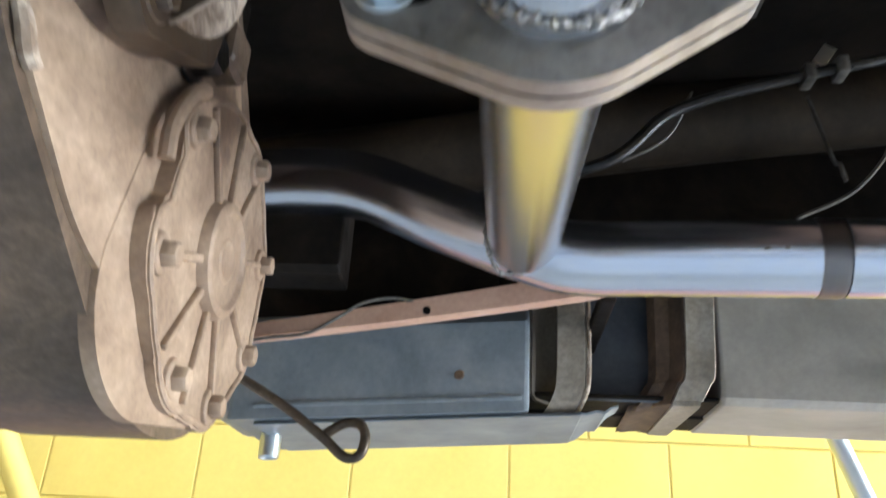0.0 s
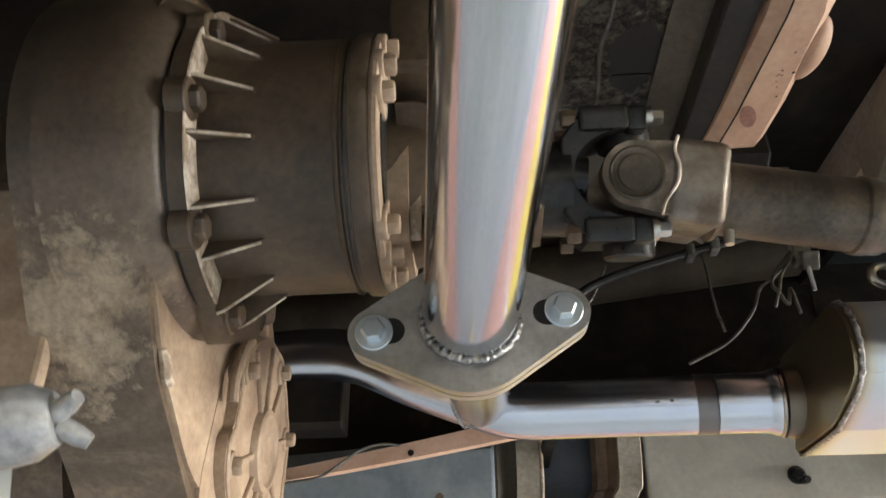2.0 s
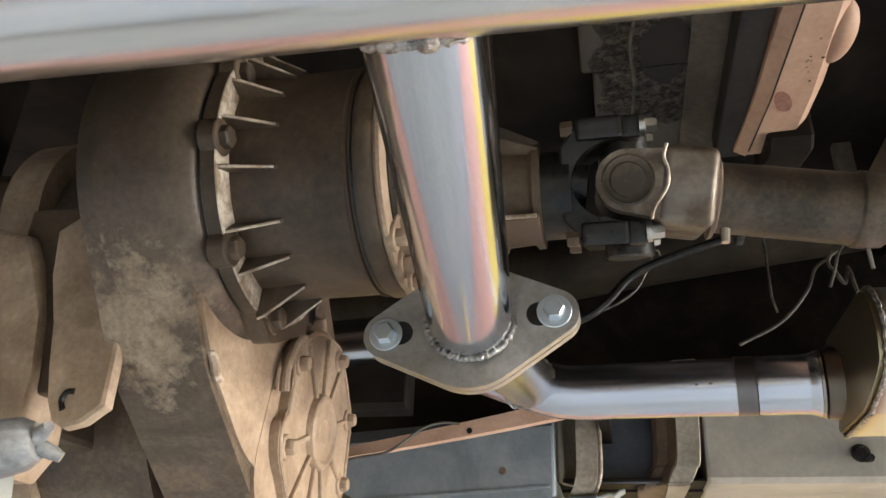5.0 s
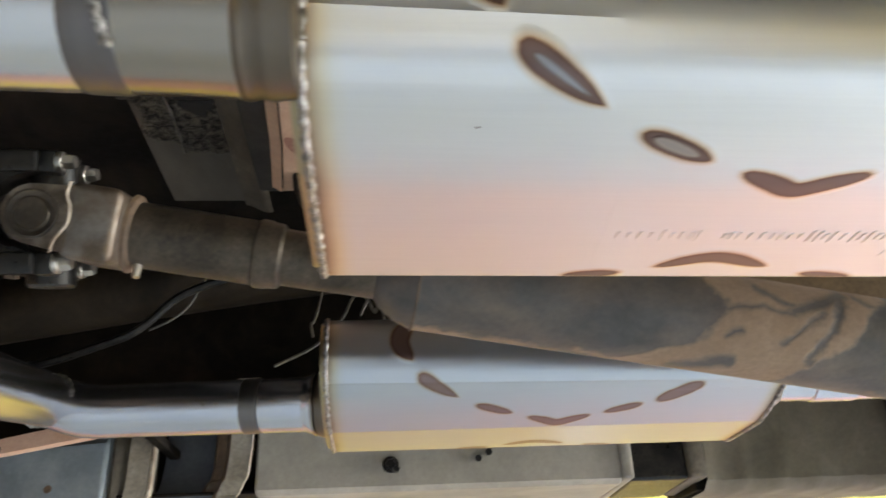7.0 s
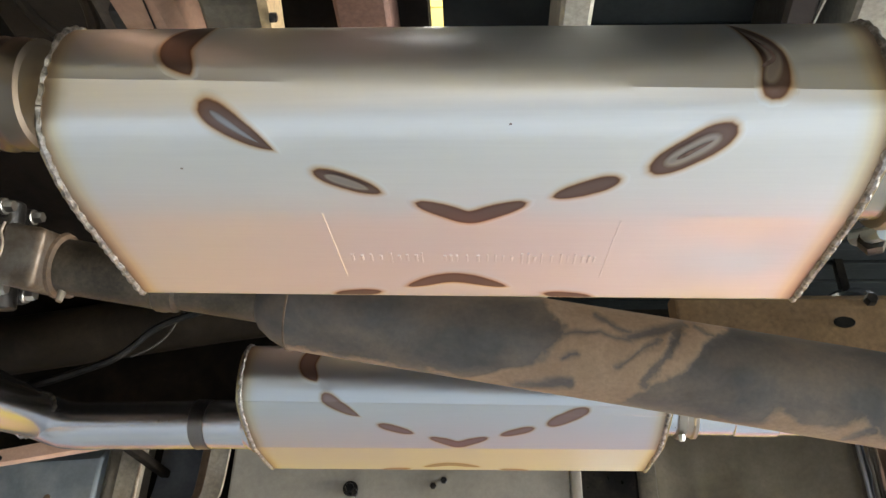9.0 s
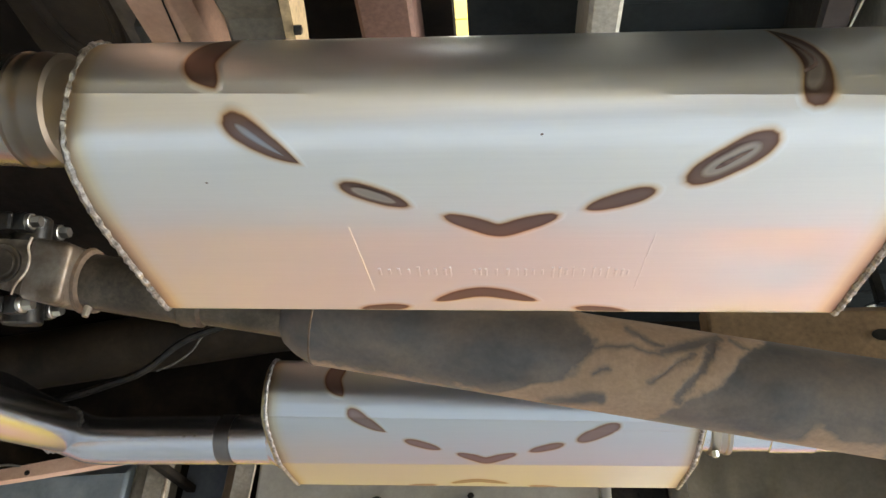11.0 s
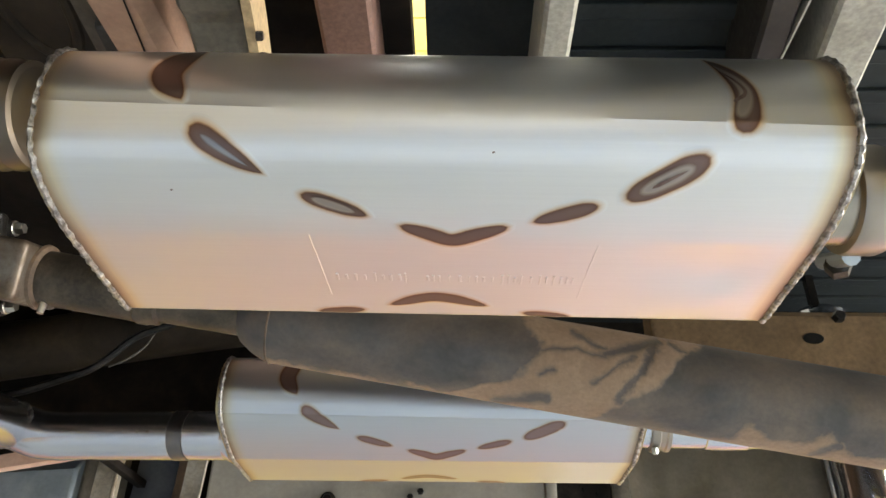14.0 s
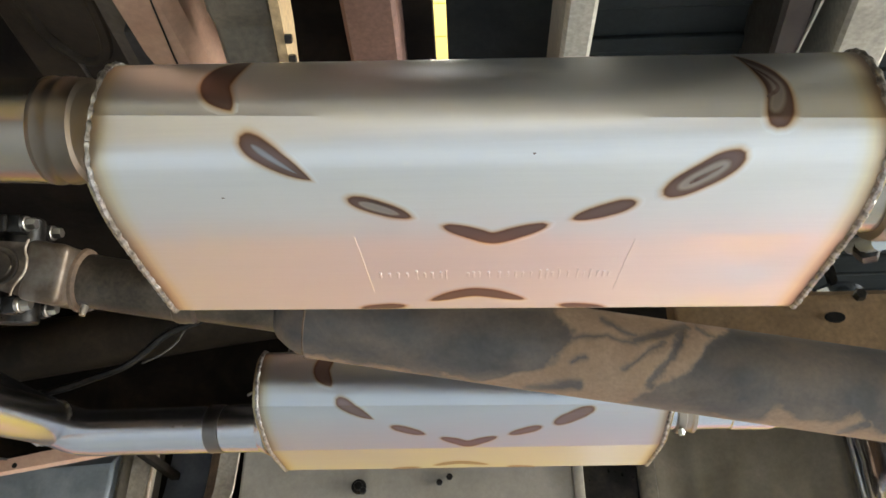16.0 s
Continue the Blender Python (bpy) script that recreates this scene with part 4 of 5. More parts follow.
# Thin pale ring paints the lit edge of the flange.
part("lit_rim", turned([(-0.1185, 0.1105), (-0.1176, 0.112), (-0.1166, 0.1114), (-0.1164, 0.1105)], cm, 72), RUBBED_LIT, case, "pale flange rim with a painted highlight")
part("flange_ear", prism(hull([(CY, CZ, 0.1), (CY + 0.018, CZ - 0.112, 0.013), (CY + 0.07, CZ - 0.086, 0.014)]), -0.132, -0.1165, Matrix(), 0.003), BELL, case)
part("tail_housing", turned([(-0.13, 0.094), (-0.08, 0.0905), (-0.034, 0.09), (-0.0325, 0.0915), (-0.0305, 0.092), (-0.0295, 0.0898), (-0.0245, 0.0898), (-0.0235, 0.093), (-0.014, 0.0935), (-0.0115, 0.092), (-0.011, 0.07)], cm, 72), BELL, case)
part("housing_joint", turned([(-0.0282, 0.088), (-0.0282, 0.0902), (-0.0268, 0.0902), (-0.0268, 0.088)], cm, 72), GREASE, case, "dark oily joint")
for deg, tall in ((127, 0.111), (143, 0.111), (162, 0.111), (181, 0.111), (201, 0.111), (225, 0.111), (243, 0.1115), (264, 0.119), (286, 0.115)):
    rib = bmesh.new()
    t = 0.0016
    quad = [(-0.12, 0.085), (-0.117, tall - 0.002), (-0.113, tall - 0.003), (-0.083, 0.0925), (-0.079, 0.0885)]
    va = [rib.verts.new((x, r, -t)) for x, r in quad]
    vb = [rib.verts.new((x, r, t)) for x, r in quad]
    rib.faces.new(va[::-1])
    rib.faces.new(vb)
    for k in range(5):
        rib.faces.new((va[k], va[(k + 1) % 5], vb[(k + 1) % 5], vb[k]))
    rib.transform(cm @ Matrix.Rotation(radians(deg), 4, "X"))
    web = part("rib", rib, BELL, case)
    # Pale line along the rib paints its lit edge.
    edge = tube([(-0.1165, tall - 0.0015, 0), (-0.1125, tall - 0.003, 0), (-0.083, 0.0925, 0)], 0.0011, 6)
    edge.transform(cm @ Matrix.Rotation(radians(deg), 4, "X"))
    part("rib_edge", edge, RUBBED_LIT, web, "pale rib edge with a painted highlight")
for deg, r in ((152, 0.1035), (189, 0.1045), (232, 0.107), (279, 0.1065)):
    spot = cm @ Matrix.Rotation(radians(deg), 4, "X") @ Matrix.Translation((-0.1165, r, 0))
    part("bolt_pad", turned([(-0.012, 0.0135), (0.0, 0.0135), (0.0012, 0.0125)], spot, 24), BELL, case)
    part("bolt", hexbolt(spot @ Matrix.Translation((0.0012, 0, 0)), 0.0085, 0.0065), CASE, case)
part("bearing_retainer", turned([(-0.0115, 0.091), (-0.009, 0.0925), (-0.0065, 0.092), (-0.006, 0.09), (-0.006, 0.03)], cm, 56), TAN, case, "dusty tan bearing retainer")
# Black disc stands in for the shadow in the retainer's cutout.
part("recess", turned([(-0.0065, 0.076), (-0.0048, 0.076), (-0.0048, 0.03)], cm, 48), GREASE, case, "black recess with its shadow put into the colour")
for deg in (146, 164, 181, 240, 258, 277):
    pad = cm @ Matrix.Rotation(radians(deg), 4, "X") @ Matrix.Translation((0, 0.084, 0))
    lug = part("retainer_lug", place_local(prism(hull([(0.0, 0.0, 0.0105), (-0.014, 0.0, 0.0095)], 24), -0.01, -0.003, Matrix(), 0.0015), pad), TAN, case)
    part("bolt", hexbolt(pad @ Matrix.Translation((-0.003, 0, 0)) @ Matrix.Rotation(radians(25), 4, "X"), 0.0072, 0.0075), TAN, lug)
om = Matrix.Translation((0, 0.247, 1.713))
part("output_housing", turned([(-0.008, 0.056), (0.01, 0.053), (0.03, 0.046), (0.05, 0.0405), (0.058, 0.0395), (0.06, 0.043), (0.066, 0.043), (0.068, 0.0385), (0.088, 0.037), (0.091, 0.0405), (0.096, 0.0405), (0.097, 0.025)], om, 56), BELL, case, "brown output bearing housing")
boss = prism(hull([(0.243, 1.708, 0.05), (0.206, 1.692, 0.012), (0.214, 1.663, 0.008), (0.258, 1.66, 0.008)]), -0.007, 0.009, Matrix(), 0.003)
boss = part("output_boss", boss, TAN, case, "dusty tan cast boss")
part("boss_ridge", prism(hull([(0.208, 1.694, 0.006), (0.216, 1.664, 0.005)], 24), 0.008, 0.0165, Matrix(), 0.002), RUBBED_LIT, boss, "rubbed pale ridge")
part("boss_slot", place_local(prism(hull([(0, -0.007, 0.0022), (0, 0.007, 0.0022)], 16), -0.0008, 0.0012), Matrix.Translation((0.001, 0.2075, 1.672)) @ Matrix.Rotation(radians(-115), 4, "Z")), GREASE, boss, "dark slot")
part("boss_bolt", hexbolt(pose(0.0165, 0.212, 1.678, 0, 0, 0), 0.0045, 0.004), TAN, boss)
part("foot_plate", box(0.028, 0.096, 0.206, 0.25, 1.6725, 1.6765, 0.001), BELL, case, "flat foot of the output housing")
part("foot_edge", box(0.03, 0.0945, 0.2045, 0.2065, 1.673, 1.676, 0.0006), RUBBED_LIT, case, "pale edge of the foot")
part("foot_lug", prism(hull([(0.206, 1.668, 0.008), (0.225, 1.66, 0.01)], 24), 0.02, 0.036, Matrix(), 0.002), TAN, case)
for deg, r0 in ((118, 0.082), (148, 0.07)):
    fin = bmesh.new()
    quad = [(0.0, 0.04), (0.0, r0), (0.012, r0), (0.095, 0.0425), (0.095, 0.035)]
    va = [fin.verts.new((x, r, -0.0018)) for x, r in quad]
    vb = [fin.verts.new((x, r, 0.0018)) for x, r in quad]
    fin.faces.new(va[::-1])
    fin.faces.new(vb)
    for k in range(5):
        fin.faces.new((va[k], va[(k + 1) % 5], vb[(k + 1) % 5], vb[k]))
    fin.transform(om @ Matrix.Rotation(radians(deg), 4, "X"))
    part("fin", fin, BELL, case, "cast stiffening fin")
part("top_box", box(-0.004, 0.032, 0.17, 0.24, 1.765, 1.85, 0.006), BELL, case, "cast block above the output")

# round ribbed cover
KY, KZ = 0.424, 1.577
BOLTS = [21, 68, 149, 201, 248, 292, 336]
RIBS = [21, 62, 95, 130, 201, 232, 262, 292, 336]
LEAN = Matrix.Translation((-0.1455, KY, KZ)) @ Matrix.Rotation(radians(2.2), 4, "Z") @ Matrix.Rotation(radians(1.5), 4, "Y")


def cover_edge(r, bulge):
    """A round outline with a small swell at each bolt and a step inward at one side."""
    ring = []
    for k in range(180):
        a = 360 * k / 180
        near = min(min(abs(a - b), 360 - abs(a - b)) for b in BOLTS)
        notch = min(max((15 - abs(a - 172)) / 4, 0), 1)
        q = r + bulge * max(0, 1 - (near / 14) ** 2) - 0.011 * notch
        ring.append((q * math.cos(radians(a)), q * math.sin(radians(a))))
    return ring


cover = part("side_cover", prism(cover_edge(0.0965, 0.005), -0.002, 0.0085, LEAN, 0.002, seg=2), TAN, case, "dusty tan round cover with ribs")
lip = [LEAN @ Vector((0.0088, y, z)) for y, z in cover_edge(0.0935, 0.0045)]
part("lip", tube(lip + lip[:1], 0.0021, 8, cap=False), TAN, cover)
part("hub", turned([(0.007, 0.0365), (0.0105, 0.036), (0.0145, 0.0345), (0.0158, 0.0325), (0.0158, 0.0295), (0.0142, 0.0278), (0.0136, 0.0265), (0.0136, 0.014), (0.0146, 0.0125), (0.0146, 0.011), (0.0138, 0.0095), (0.0138, 0)], LEAN, 56), TAN, cover)
for deg in RIBS:
    rib = prism([(0.033, -0.0028), (0.09, -0.002), (0.09, 0.002), (0.033, 0.0028)], 0.007, 0.0122, Matrix(), 0.0016)
    part("rib", place_local(rib, LEAN @ Matrix.Rotation(radians(deg), 4, "X")), TAN, cover)
for deg in BOLTS:
    m = LEAN @ Matrix.Rotation(radians(deg), 4, "X") @ Matrix.Translation((0, 0.0865, 0))
    part("boss", turned([(0.007, 0.0118), (0.0105, 0.0108), (0.0112, 0.0098)], m, 24), TAN, cover)
    part("bolt", hexbolt(m @ Matrix.Translation((0.011, 0, 0)), 0.0072, 0.0075), TAN, cover)
finger = smooth_path([LEAN @ Vector((0.008, y, z)) for y, z in ((-0.098, 0.012), (-0.1, 0.03), (-0.088, 0.056), (-0.072, 0.07))], 5)
part("finger", tube(finger, 0.0045, 10), TAN, cover)
# worn bright edge of the rear face
rnd = random.Random(12)
rim = hull([(CY + 0.01, CZ + 0.01, 0.121), (0.3, 1.66, 0.113), (0.4, 1.585, 0.11)])
rim = sorted([q for q in rim if q[0] < 0.3 and q[1] < 1.625 and q[0] + q[1] < 1.9], key=lambda q: -q[1])
edge = []
for p, q in zip(rim, rim[1:]):
    k = max(1, round(math.dist(p, q) / 0.006))
    edge += [(-0.1428 + rnd.uniform(-0.0008, 0.0008), p[0] + (q[0] - p[0]) * i / k, p[1] + (q[1] - p[1]) * i / k) for i in range(k)]
part("worn_edge", tube(edge, [0.0022 + 0.001 * math.sin(i * 0.45) + rnd.uniform(0, 0.0014) for i in range(len(edge))], 8), RUBBED_LIT, case, "rubbed bare metal edge")
part("lug", box(-0.17, -0.125, 0.36, 0.39, 1.675, 1.705, 0.005), CASE, case)
part("oily_bolt", hexbolt(pose(-0.141, 0.342, 1.664, 0, 0, 0), 0.0125, 0.016, 0.017), GREASE, case, "black oily hex bolt")
# mounting ear with a slot, at the front of the case
FRONT = Matrix.Translation((0, 0.2, 0)) @ Matrix.Rotation(radians(90), 4, "Z")
ear = prism([(0.21, 1.545), (0.226, 1.533), (0.24, 1.53), (0.252, 1.536), (0.259, 1.55), (0.263, 1.575), (0.269, 1.61), (0.281, 1.65), (0.288, 1.69), (0.27, 1.702), (0.21, 1.702)], 0.0, 0.012, FRONT, 0.004)
part("mounting_ear", ear, TAN, case, "tan mounting ear with a bolt slot")
hook_slot = tube(smooth_path([(-0.237, 0.1995, 1.5565), (-0.2425, 0.1995, 1.556), (-0.2455, 0.1995, 1.55), (-0.243, 0.1995, 1.5435)], 6), 0.0022, 10)
part("ear_slot", hook_slot, GREASE, case, "dark hooked slot")
flank = prism([(0.276, 1.52), (0.281, 1.575), (0.288, 1.62), (0.302, 1.665), (0.315, 1.69), (0.35, 1.7), (0.42, 1.7), (0.42, 1.5), (0.29, 1.5)], 0.004, 0.05, FRONT, 0.005)
part("bell_flank", flank, TAN, case, "dusty tan flank of the gearbox")
part("flank_groove", box(-0.33, -0.25, 0.214, 0.245, 1.56, 1.72, 0.003), BELL, case, "brown groove in the flank")
part("ear_web", box(-0.335, -0.3, 0.25, 0.34, 1.54, 1.74, 0.006), BELL, case)
part("case_flange", prism(hull([(0.35, 1.76, 0.1), (0.42, 1.587, 0.12)]), -0.4, -0.36, Matrix(), 0.006, seg=2), TAN, case)
part("case_mount", box(-0.5, -0.46, 0.2, 0.3, 1.8, 1.99, 0.004), DARK, case)

# ---- driveshaft ----
shaft = thing("driveshaft", "driveshaft with a greasy universal joint and mud-caked tube", "driveshaft")
U = Vector((0.158, 0.247, 1.713))
S1 = Vector((0.44, 0.268, 1.671))
S2 = Vector((1.6, 0.354, 1.502))
along = (S1 - U).normalized()
TURNED = Matrix.Rotation(radians(20), 4, "X")
um = Matrix.Translation(U) @ TURNED
sm = Matrix.Translation(U) @ along.to_track_quat("X", "Z").to_matrix().to_4x4() @ TURNED
part("output_stub", turned([(0.09, 0.034), (0.118, 0.034)], om, 40), GREASE, shaft)
part("flange_yoke", turned([(0.1, 0.031), (0.113, 0.031), (0.114, 0.02)], om, 40), GREASE, shaft, "black greasy flange yoke")
arc = [(-0.006 + 0.033 * math.cos(radians(a)), 0.034 * math.sin(radians(a))) for a in range(250, 105, -8)]
shape = [(0.004, 0.051), (-0.03, 0.051), (-0.036, 0.046), (-0.047, 0.03), (-0.047, -0.03), (-0.036, -0.046), (-0.03, -0.051), (0.004, -0.051), (0.004, -0.037)] + arc[:] + [(0.004, 0.037)]
fm2 = um @ Matrix.Translation((0, 0, 0.0035)) @ Matrix.Diagonal((1, 1, 0.88, 1))
fork = prism([(-x, z) for x, z in shape], -0.029, 0.029, fm2 @ Matrix.Rotation(radians(90), 4, "Z"), 0.0022)
part("fork", fork, GREASE, shaft, "black greasy fork")
for s in (1, -1):
    part("strap", place_local(box(-0.002, 0.0125, -0.031, 0.031, s * 0.044 - 0.0105, s * 0.044 + 0.0095, 0.003), fm2), GREASE, shaft, "greasy bearing strap")
    part("fork_pad", place_local(box(-0.034, 0.0, -0.0335, -0.0285, s * 0.044 - 0.01, s * 0.044 + 0.0095, 0.003), fm2), GREASE, shaft)
    part("bearing_cap", turned([(0.026, 0.018), (0.05, 0.018), (0.052, 0.016)], um @ Matrix.Rotation(radians(-90 * s), 4, "Y"), 32), GREASE, shaft)
    for y in (-0.024, 0.024):
        bolt = part("strap_bolt", hexbolt(fm2 @ Matrix.Translation((0.0125, y, s * 0.044)) @ Matrix.Rotation(radians(20), 4, "X"), 0.0066, 0.0115), YOKE_BRIGHT, shaft, "bright bare hex bolt")
        part("shank", turned([(-0.001, 0.0088), (0.003, 0.0088), (0.0034, 0.008)], fm2 @ Matrix.Translation((0.0125, y, s * 0.044)), 20), YOKE_BRIGHT, bolt)
        nut = part("strap_nut", hexbolt(fm2 @ Matrix.Translation((-0.036, y, s * 0.046)) @ Matrix.Rotation(radians(180), 4, "Z"), 0.0075, 0.009), RUST, shaft, "brown rusty nut")
    lug = prism(hull([(0.0, 0.0, 0.0225), (0.03, 0.0, 0.0255)], 40), -0.008, 0.008, Matrix(), 0.002)
    lug.transform(sm @ Matrix.Translation((0, s * 0.033, 0)) @ Matrix.Rotation(radians(90), 4, "Z") @ Matrix.Diagonal((1, -1, 1, 1)))
    ear = part("yoke_ear", lug, YOKE, shaft, "worn steel yoke ear")
    cap = turned([(0.0, 0.0185), (0.002, 0.0185), (0.0025, 0.017), (0.0015, 0.0155), (0.0015, 0.013), (0.0028, 0.012), (0.0028, 0)], sm @ Matrix.Translation((0, s * 0.0405, 0)) @ Matrix.Rotation(radians(90 * s), 4, "Z"), 36)
    part("cap", cap, SHAFT, ear, "round bearing cap")
part("yoke_neck", place_local(box(0.022, 0.061, -0.0435, 0.0435, -0.0285, 0.0285, 0.007, None, 4), sm), NECK, shaft, "worn steel yoke neck")
wave = smooth_path([sm @ Vector((x, -0.0436, z)) for x, z in ((0.0235, 0.0275), (0.0225, 0.018), (0.0265, 0.008), (0.0265, -0.004), (0.02, -0.017), (0.0185, -0.0265))], 5)
part("neck_edge", tube(wave, 0.0012, 6), RUBBED_LIT, shaft, "rubbed pale edge of the neck")
part("neck_weld", turned([(0.0595, 0.026), (0.061, 0.0315), (0.064, 0.0305), (0.066, 0.026)], sm, 44), RUST, shaft, "brown weld ring")
part("slip_tube", turned([(0.06, 0.0262), (0.158, 0.0262), (0.16, 0.0278), (0.168, 0.0278), (0.17, 0.0268), (0.178, 0.0262), (0.181, 0.023), (0.275, 0.0222)], sm, 44), SHAFT, shaft, "dark steel slip tube")
part("grease_nipple", tube([sm @ Vector((0.072, -0.008, -0.022)), sm @ Vector((0.073, -0.012, -0.034))], [0.0042, 0.003], 10), YOKE_BRIGHT, shaft)
tm = Matrix.Translation(S1) @ (S2 - S1).normalized().to_track_quat("X", "Z").to_matrix().to_4x4()
part("output_stub", tube([(-0.02, 0.238, 1.731), (0.06, 0.241, 1.726), (0.13, 0.2455, 1.7165)], 0.018, 24), GREASE, shaft, "black greasy output stub")
part("main_tube", turned([(-0.03, 0.0222), (-0.026, 0.028), (-0.014, 0.036), (-0.006, 0.0395), (0.0, 0.0415), (0.003, 0.0425), (1.15, 0.0425)], tm, 64), MUD, shaft, "mud-caked blue-black tube")
part("tube_seam", turned([(0.0015, 0.041), (0.0022, 0.0434), (0.0036, 0.0434), (0.0045, 0.041)], tm, 64), RUST, shaft)

# ---- vehicle body ----
body = thing("underbody", "dark undercoated vehicle underside with primed crossmembers", "vehicle body")
GAP0, GAP1 = 0.5625, 0.5765
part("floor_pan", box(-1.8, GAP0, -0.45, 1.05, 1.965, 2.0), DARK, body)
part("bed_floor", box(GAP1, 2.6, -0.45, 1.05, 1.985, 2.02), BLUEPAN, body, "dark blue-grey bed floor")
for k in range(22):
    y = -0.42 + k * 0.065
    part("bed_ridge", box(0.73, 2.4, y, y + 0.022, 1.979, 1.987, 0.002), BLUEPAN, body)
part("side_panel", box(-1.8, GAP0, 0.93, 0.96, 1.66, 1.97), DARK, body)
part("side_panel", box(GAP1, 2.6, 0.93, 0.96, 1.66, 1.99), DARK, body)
# This half of the panel is browner and darker: its shade is painted in.
part("tunnel_panel", box(0.128, 0.2425, -0.4, 0.2495, 1.946, 1.962, 0.004), RIDGE, body, "dark brown tunnel panel, darkened for shade")
part("tunnel_arch", tube(smooth_path([(0.165, 0.02, 1.95), (0.158, 0.1, 1.949), (0.165, 0.17, 1.948), (0.19, 0.205, 1.948), (0.216, 0.19, 1.948), (0.226, 0.13, 1.949), (0.222, 0.02, 1.95)], 5), 0.007, 10), RIDGE, body, "raised dark arch in the tunnel panel")
part("tunnel_panel", box(0.128, 0.2425, 0.25, 0.4, 1.945, 1.962, 0.004), UNDERCOAT, body, "lumpy black undercoated tunnel panel")
part("tunnel_panel", box(0.14, 0.2425, 0.4005, 0.62, 1.9455, 1.962, 0.003), UNDERCOAT, body, "lumpy black undercoated tunnel panel")
part("panel_seam", tube(smooth_path([(0.181, 0.2, 1.9445), (0.184, 0.3, 1.944), (0.178, 0.36, 1.9435), (0.183, 0.42, 1.944), (0.181, 0.5, 1.9445)], 5), 0.0022, 6), WIRE, body)
part("floor_ridge", tube(smooth_path([(-0.4, 0.84, 1.84), (-0.1, 0.84, 1.89), (0.2, 0.82, 1.93), (0.5, 0.78, 1.95)], 6), 0.05, 16), RIDGE, body)
# Unseen vehicle side, added to shade the case and shape the muffler's reflection.
part("side_panel", box(-1.8, 2.6, -0.47, -0.45, 1.87, 2.0), DARK, body)
part("sill", box(-1.8, -0.02, -0.46, -0.3, 1.63, 1.96, 0.01), SILL, body)


def beam(name, x0, x1, y0, y1, z0, z1, mat, label="", lean=0.0, lip=0.012):
    """A folded channel beam across the vehicle, with two lips."""
    prof = [(x0, z1), (x0, z0 + 0.004), (x0 + 0.004, z0), (x1 - 0.004, z0), (x1, z0 + 0.004), (x1, z1)]
    own = bmesh.new()
    a = [own.verts.new((x + lean * (y0 - 0.1), y0, z)) for x, z in prof]
    b = [own.verts.new((x + lean * (y1 - 0.1), y1, z)) for x, z in prof]
    for k in range(len(prof) - 1):
        own.faces.new((a[k], a[k + 1], b[k + 1], b[k]))
    own.faces.new(a)
    own.faces.new(b[::-1])
    own.faces.new((a[0], b[0], b[-1], a[-1]))
    return part(name, own, mat, body, label, sharp=28)


cross = bmesh.new()
rows = []
for y, xl, xs, xr in ((-0.4, 0.296, 0.33, 0.344), (0.0, 0.28, 0.319, 0.333), (0.07, 0.278, 0.316, 0.332), (0.145, 0.284, 0.313, 0.337), (0.2, 0.296, 0.315, 0.346), (0.27, 0.302, 0.316, 0.36), (0.4, 0.296, 0.309, 0.36), (0.46, 0.291, 0.303, 0.356), (0.5, 0.287, 0.299, 0.352)):
    rows.append([cross.verts.new((x, y, z)) for x, z in ((xl - 0.004, 1.967), (xl, 1.896), (xs - 0.0008, 1.889), (xs, 1.8905), (xr - 0.012, 1.892), (xr, 1.905), (xr + 0.004, 1.967))])
for a, b in zip(rows, rows[1:]):
    for k in range(6):
        cross.faces.new((a[k], a[k + 1], b[k + 1], b[k]))
cross.faces.new(rows[0])
cross.faces.new(rows[-1][::-1])
cross = part("crossmember", cross, PEACH, body, "pale salmon primed floor crossmember", sharp=28)
part("slit", tube([(0.3195, -0.02, 1.889), (0.3165, 0.07, 1.889), (0.3135, 0.145, 1.889), (0.3155, 0.2, 1.889), (0.3165, 0.27, 1.889), (0.3095, 0.4, 1.889), (0.3005, 0.49, 1.889)], 0.0009, 6), GREASE, cross, "dark seam")
stain = bmesh.new()
bmesh.ops.create_circle(stain, cap_ends=True, segments=20, radius=0.011, matrix=Matrix.Translation((0.322, 0.405, 1.8897)) @ Matrix.Rotation(radians(-20), 4, "Z") @ Matrix.Diagonal((0.7, 1.7, 1, 1)))
part("stain", stain, STAIN, cross, "dull red paint stain")
part("floor_slope", sheet([[(x, y, z) for x, z in ((0.237, 1.9458), (0.245, 1.9438), (0.255, 1.9385), (0.265, 1.934), (0.271, 1.935))] for y in (0.0, 0.2, 0.4, 0.62)], 0.006), SLOPE, body, "dusty grey-brown floor pressing")
# Dark box stands in for the shade on the crossmember's side face.
part("floor_shade_step", box(0.2685, 0.2985, 0.12, 0.52, 1.9, 1.966, 0.005), SHADEBAND, body)
bump = bmesh.new()
bmesh.ops.create_uvsphere(bump, u_segments=32, v_segments=16, radius=0.02, matrix=Matrix.Translation((0.358, 0.33, 1.908)) @ Matrix.Diagonal((0.85, 2.0, 0.8, 1)))
part("bulge", bump, PEACH, cross)
rnd = random.Random(21)
for k in range(10):
    x, y = 0.337 + rnd.gauss(0, 0.006), 0.345 + rnd.gauss(0, 0.025)
    part("paint_pit", turned([(0, 0.0008 + rnd.uniform(0, 0.0011)), (0.0006, 0.0007), (0.0006, 0)], pose(x, y, 1.8918, 0, 90, 0), 8), GREASE, cross)
part("crossmember_gusset", prism([(0.46, 1.884), (0.475, 1.874), (0.54, 1.89), (0.54, 1.967), (0.46, 1.967)], 0.315, 0.362, Matrix(), 0.004), DARK, body)
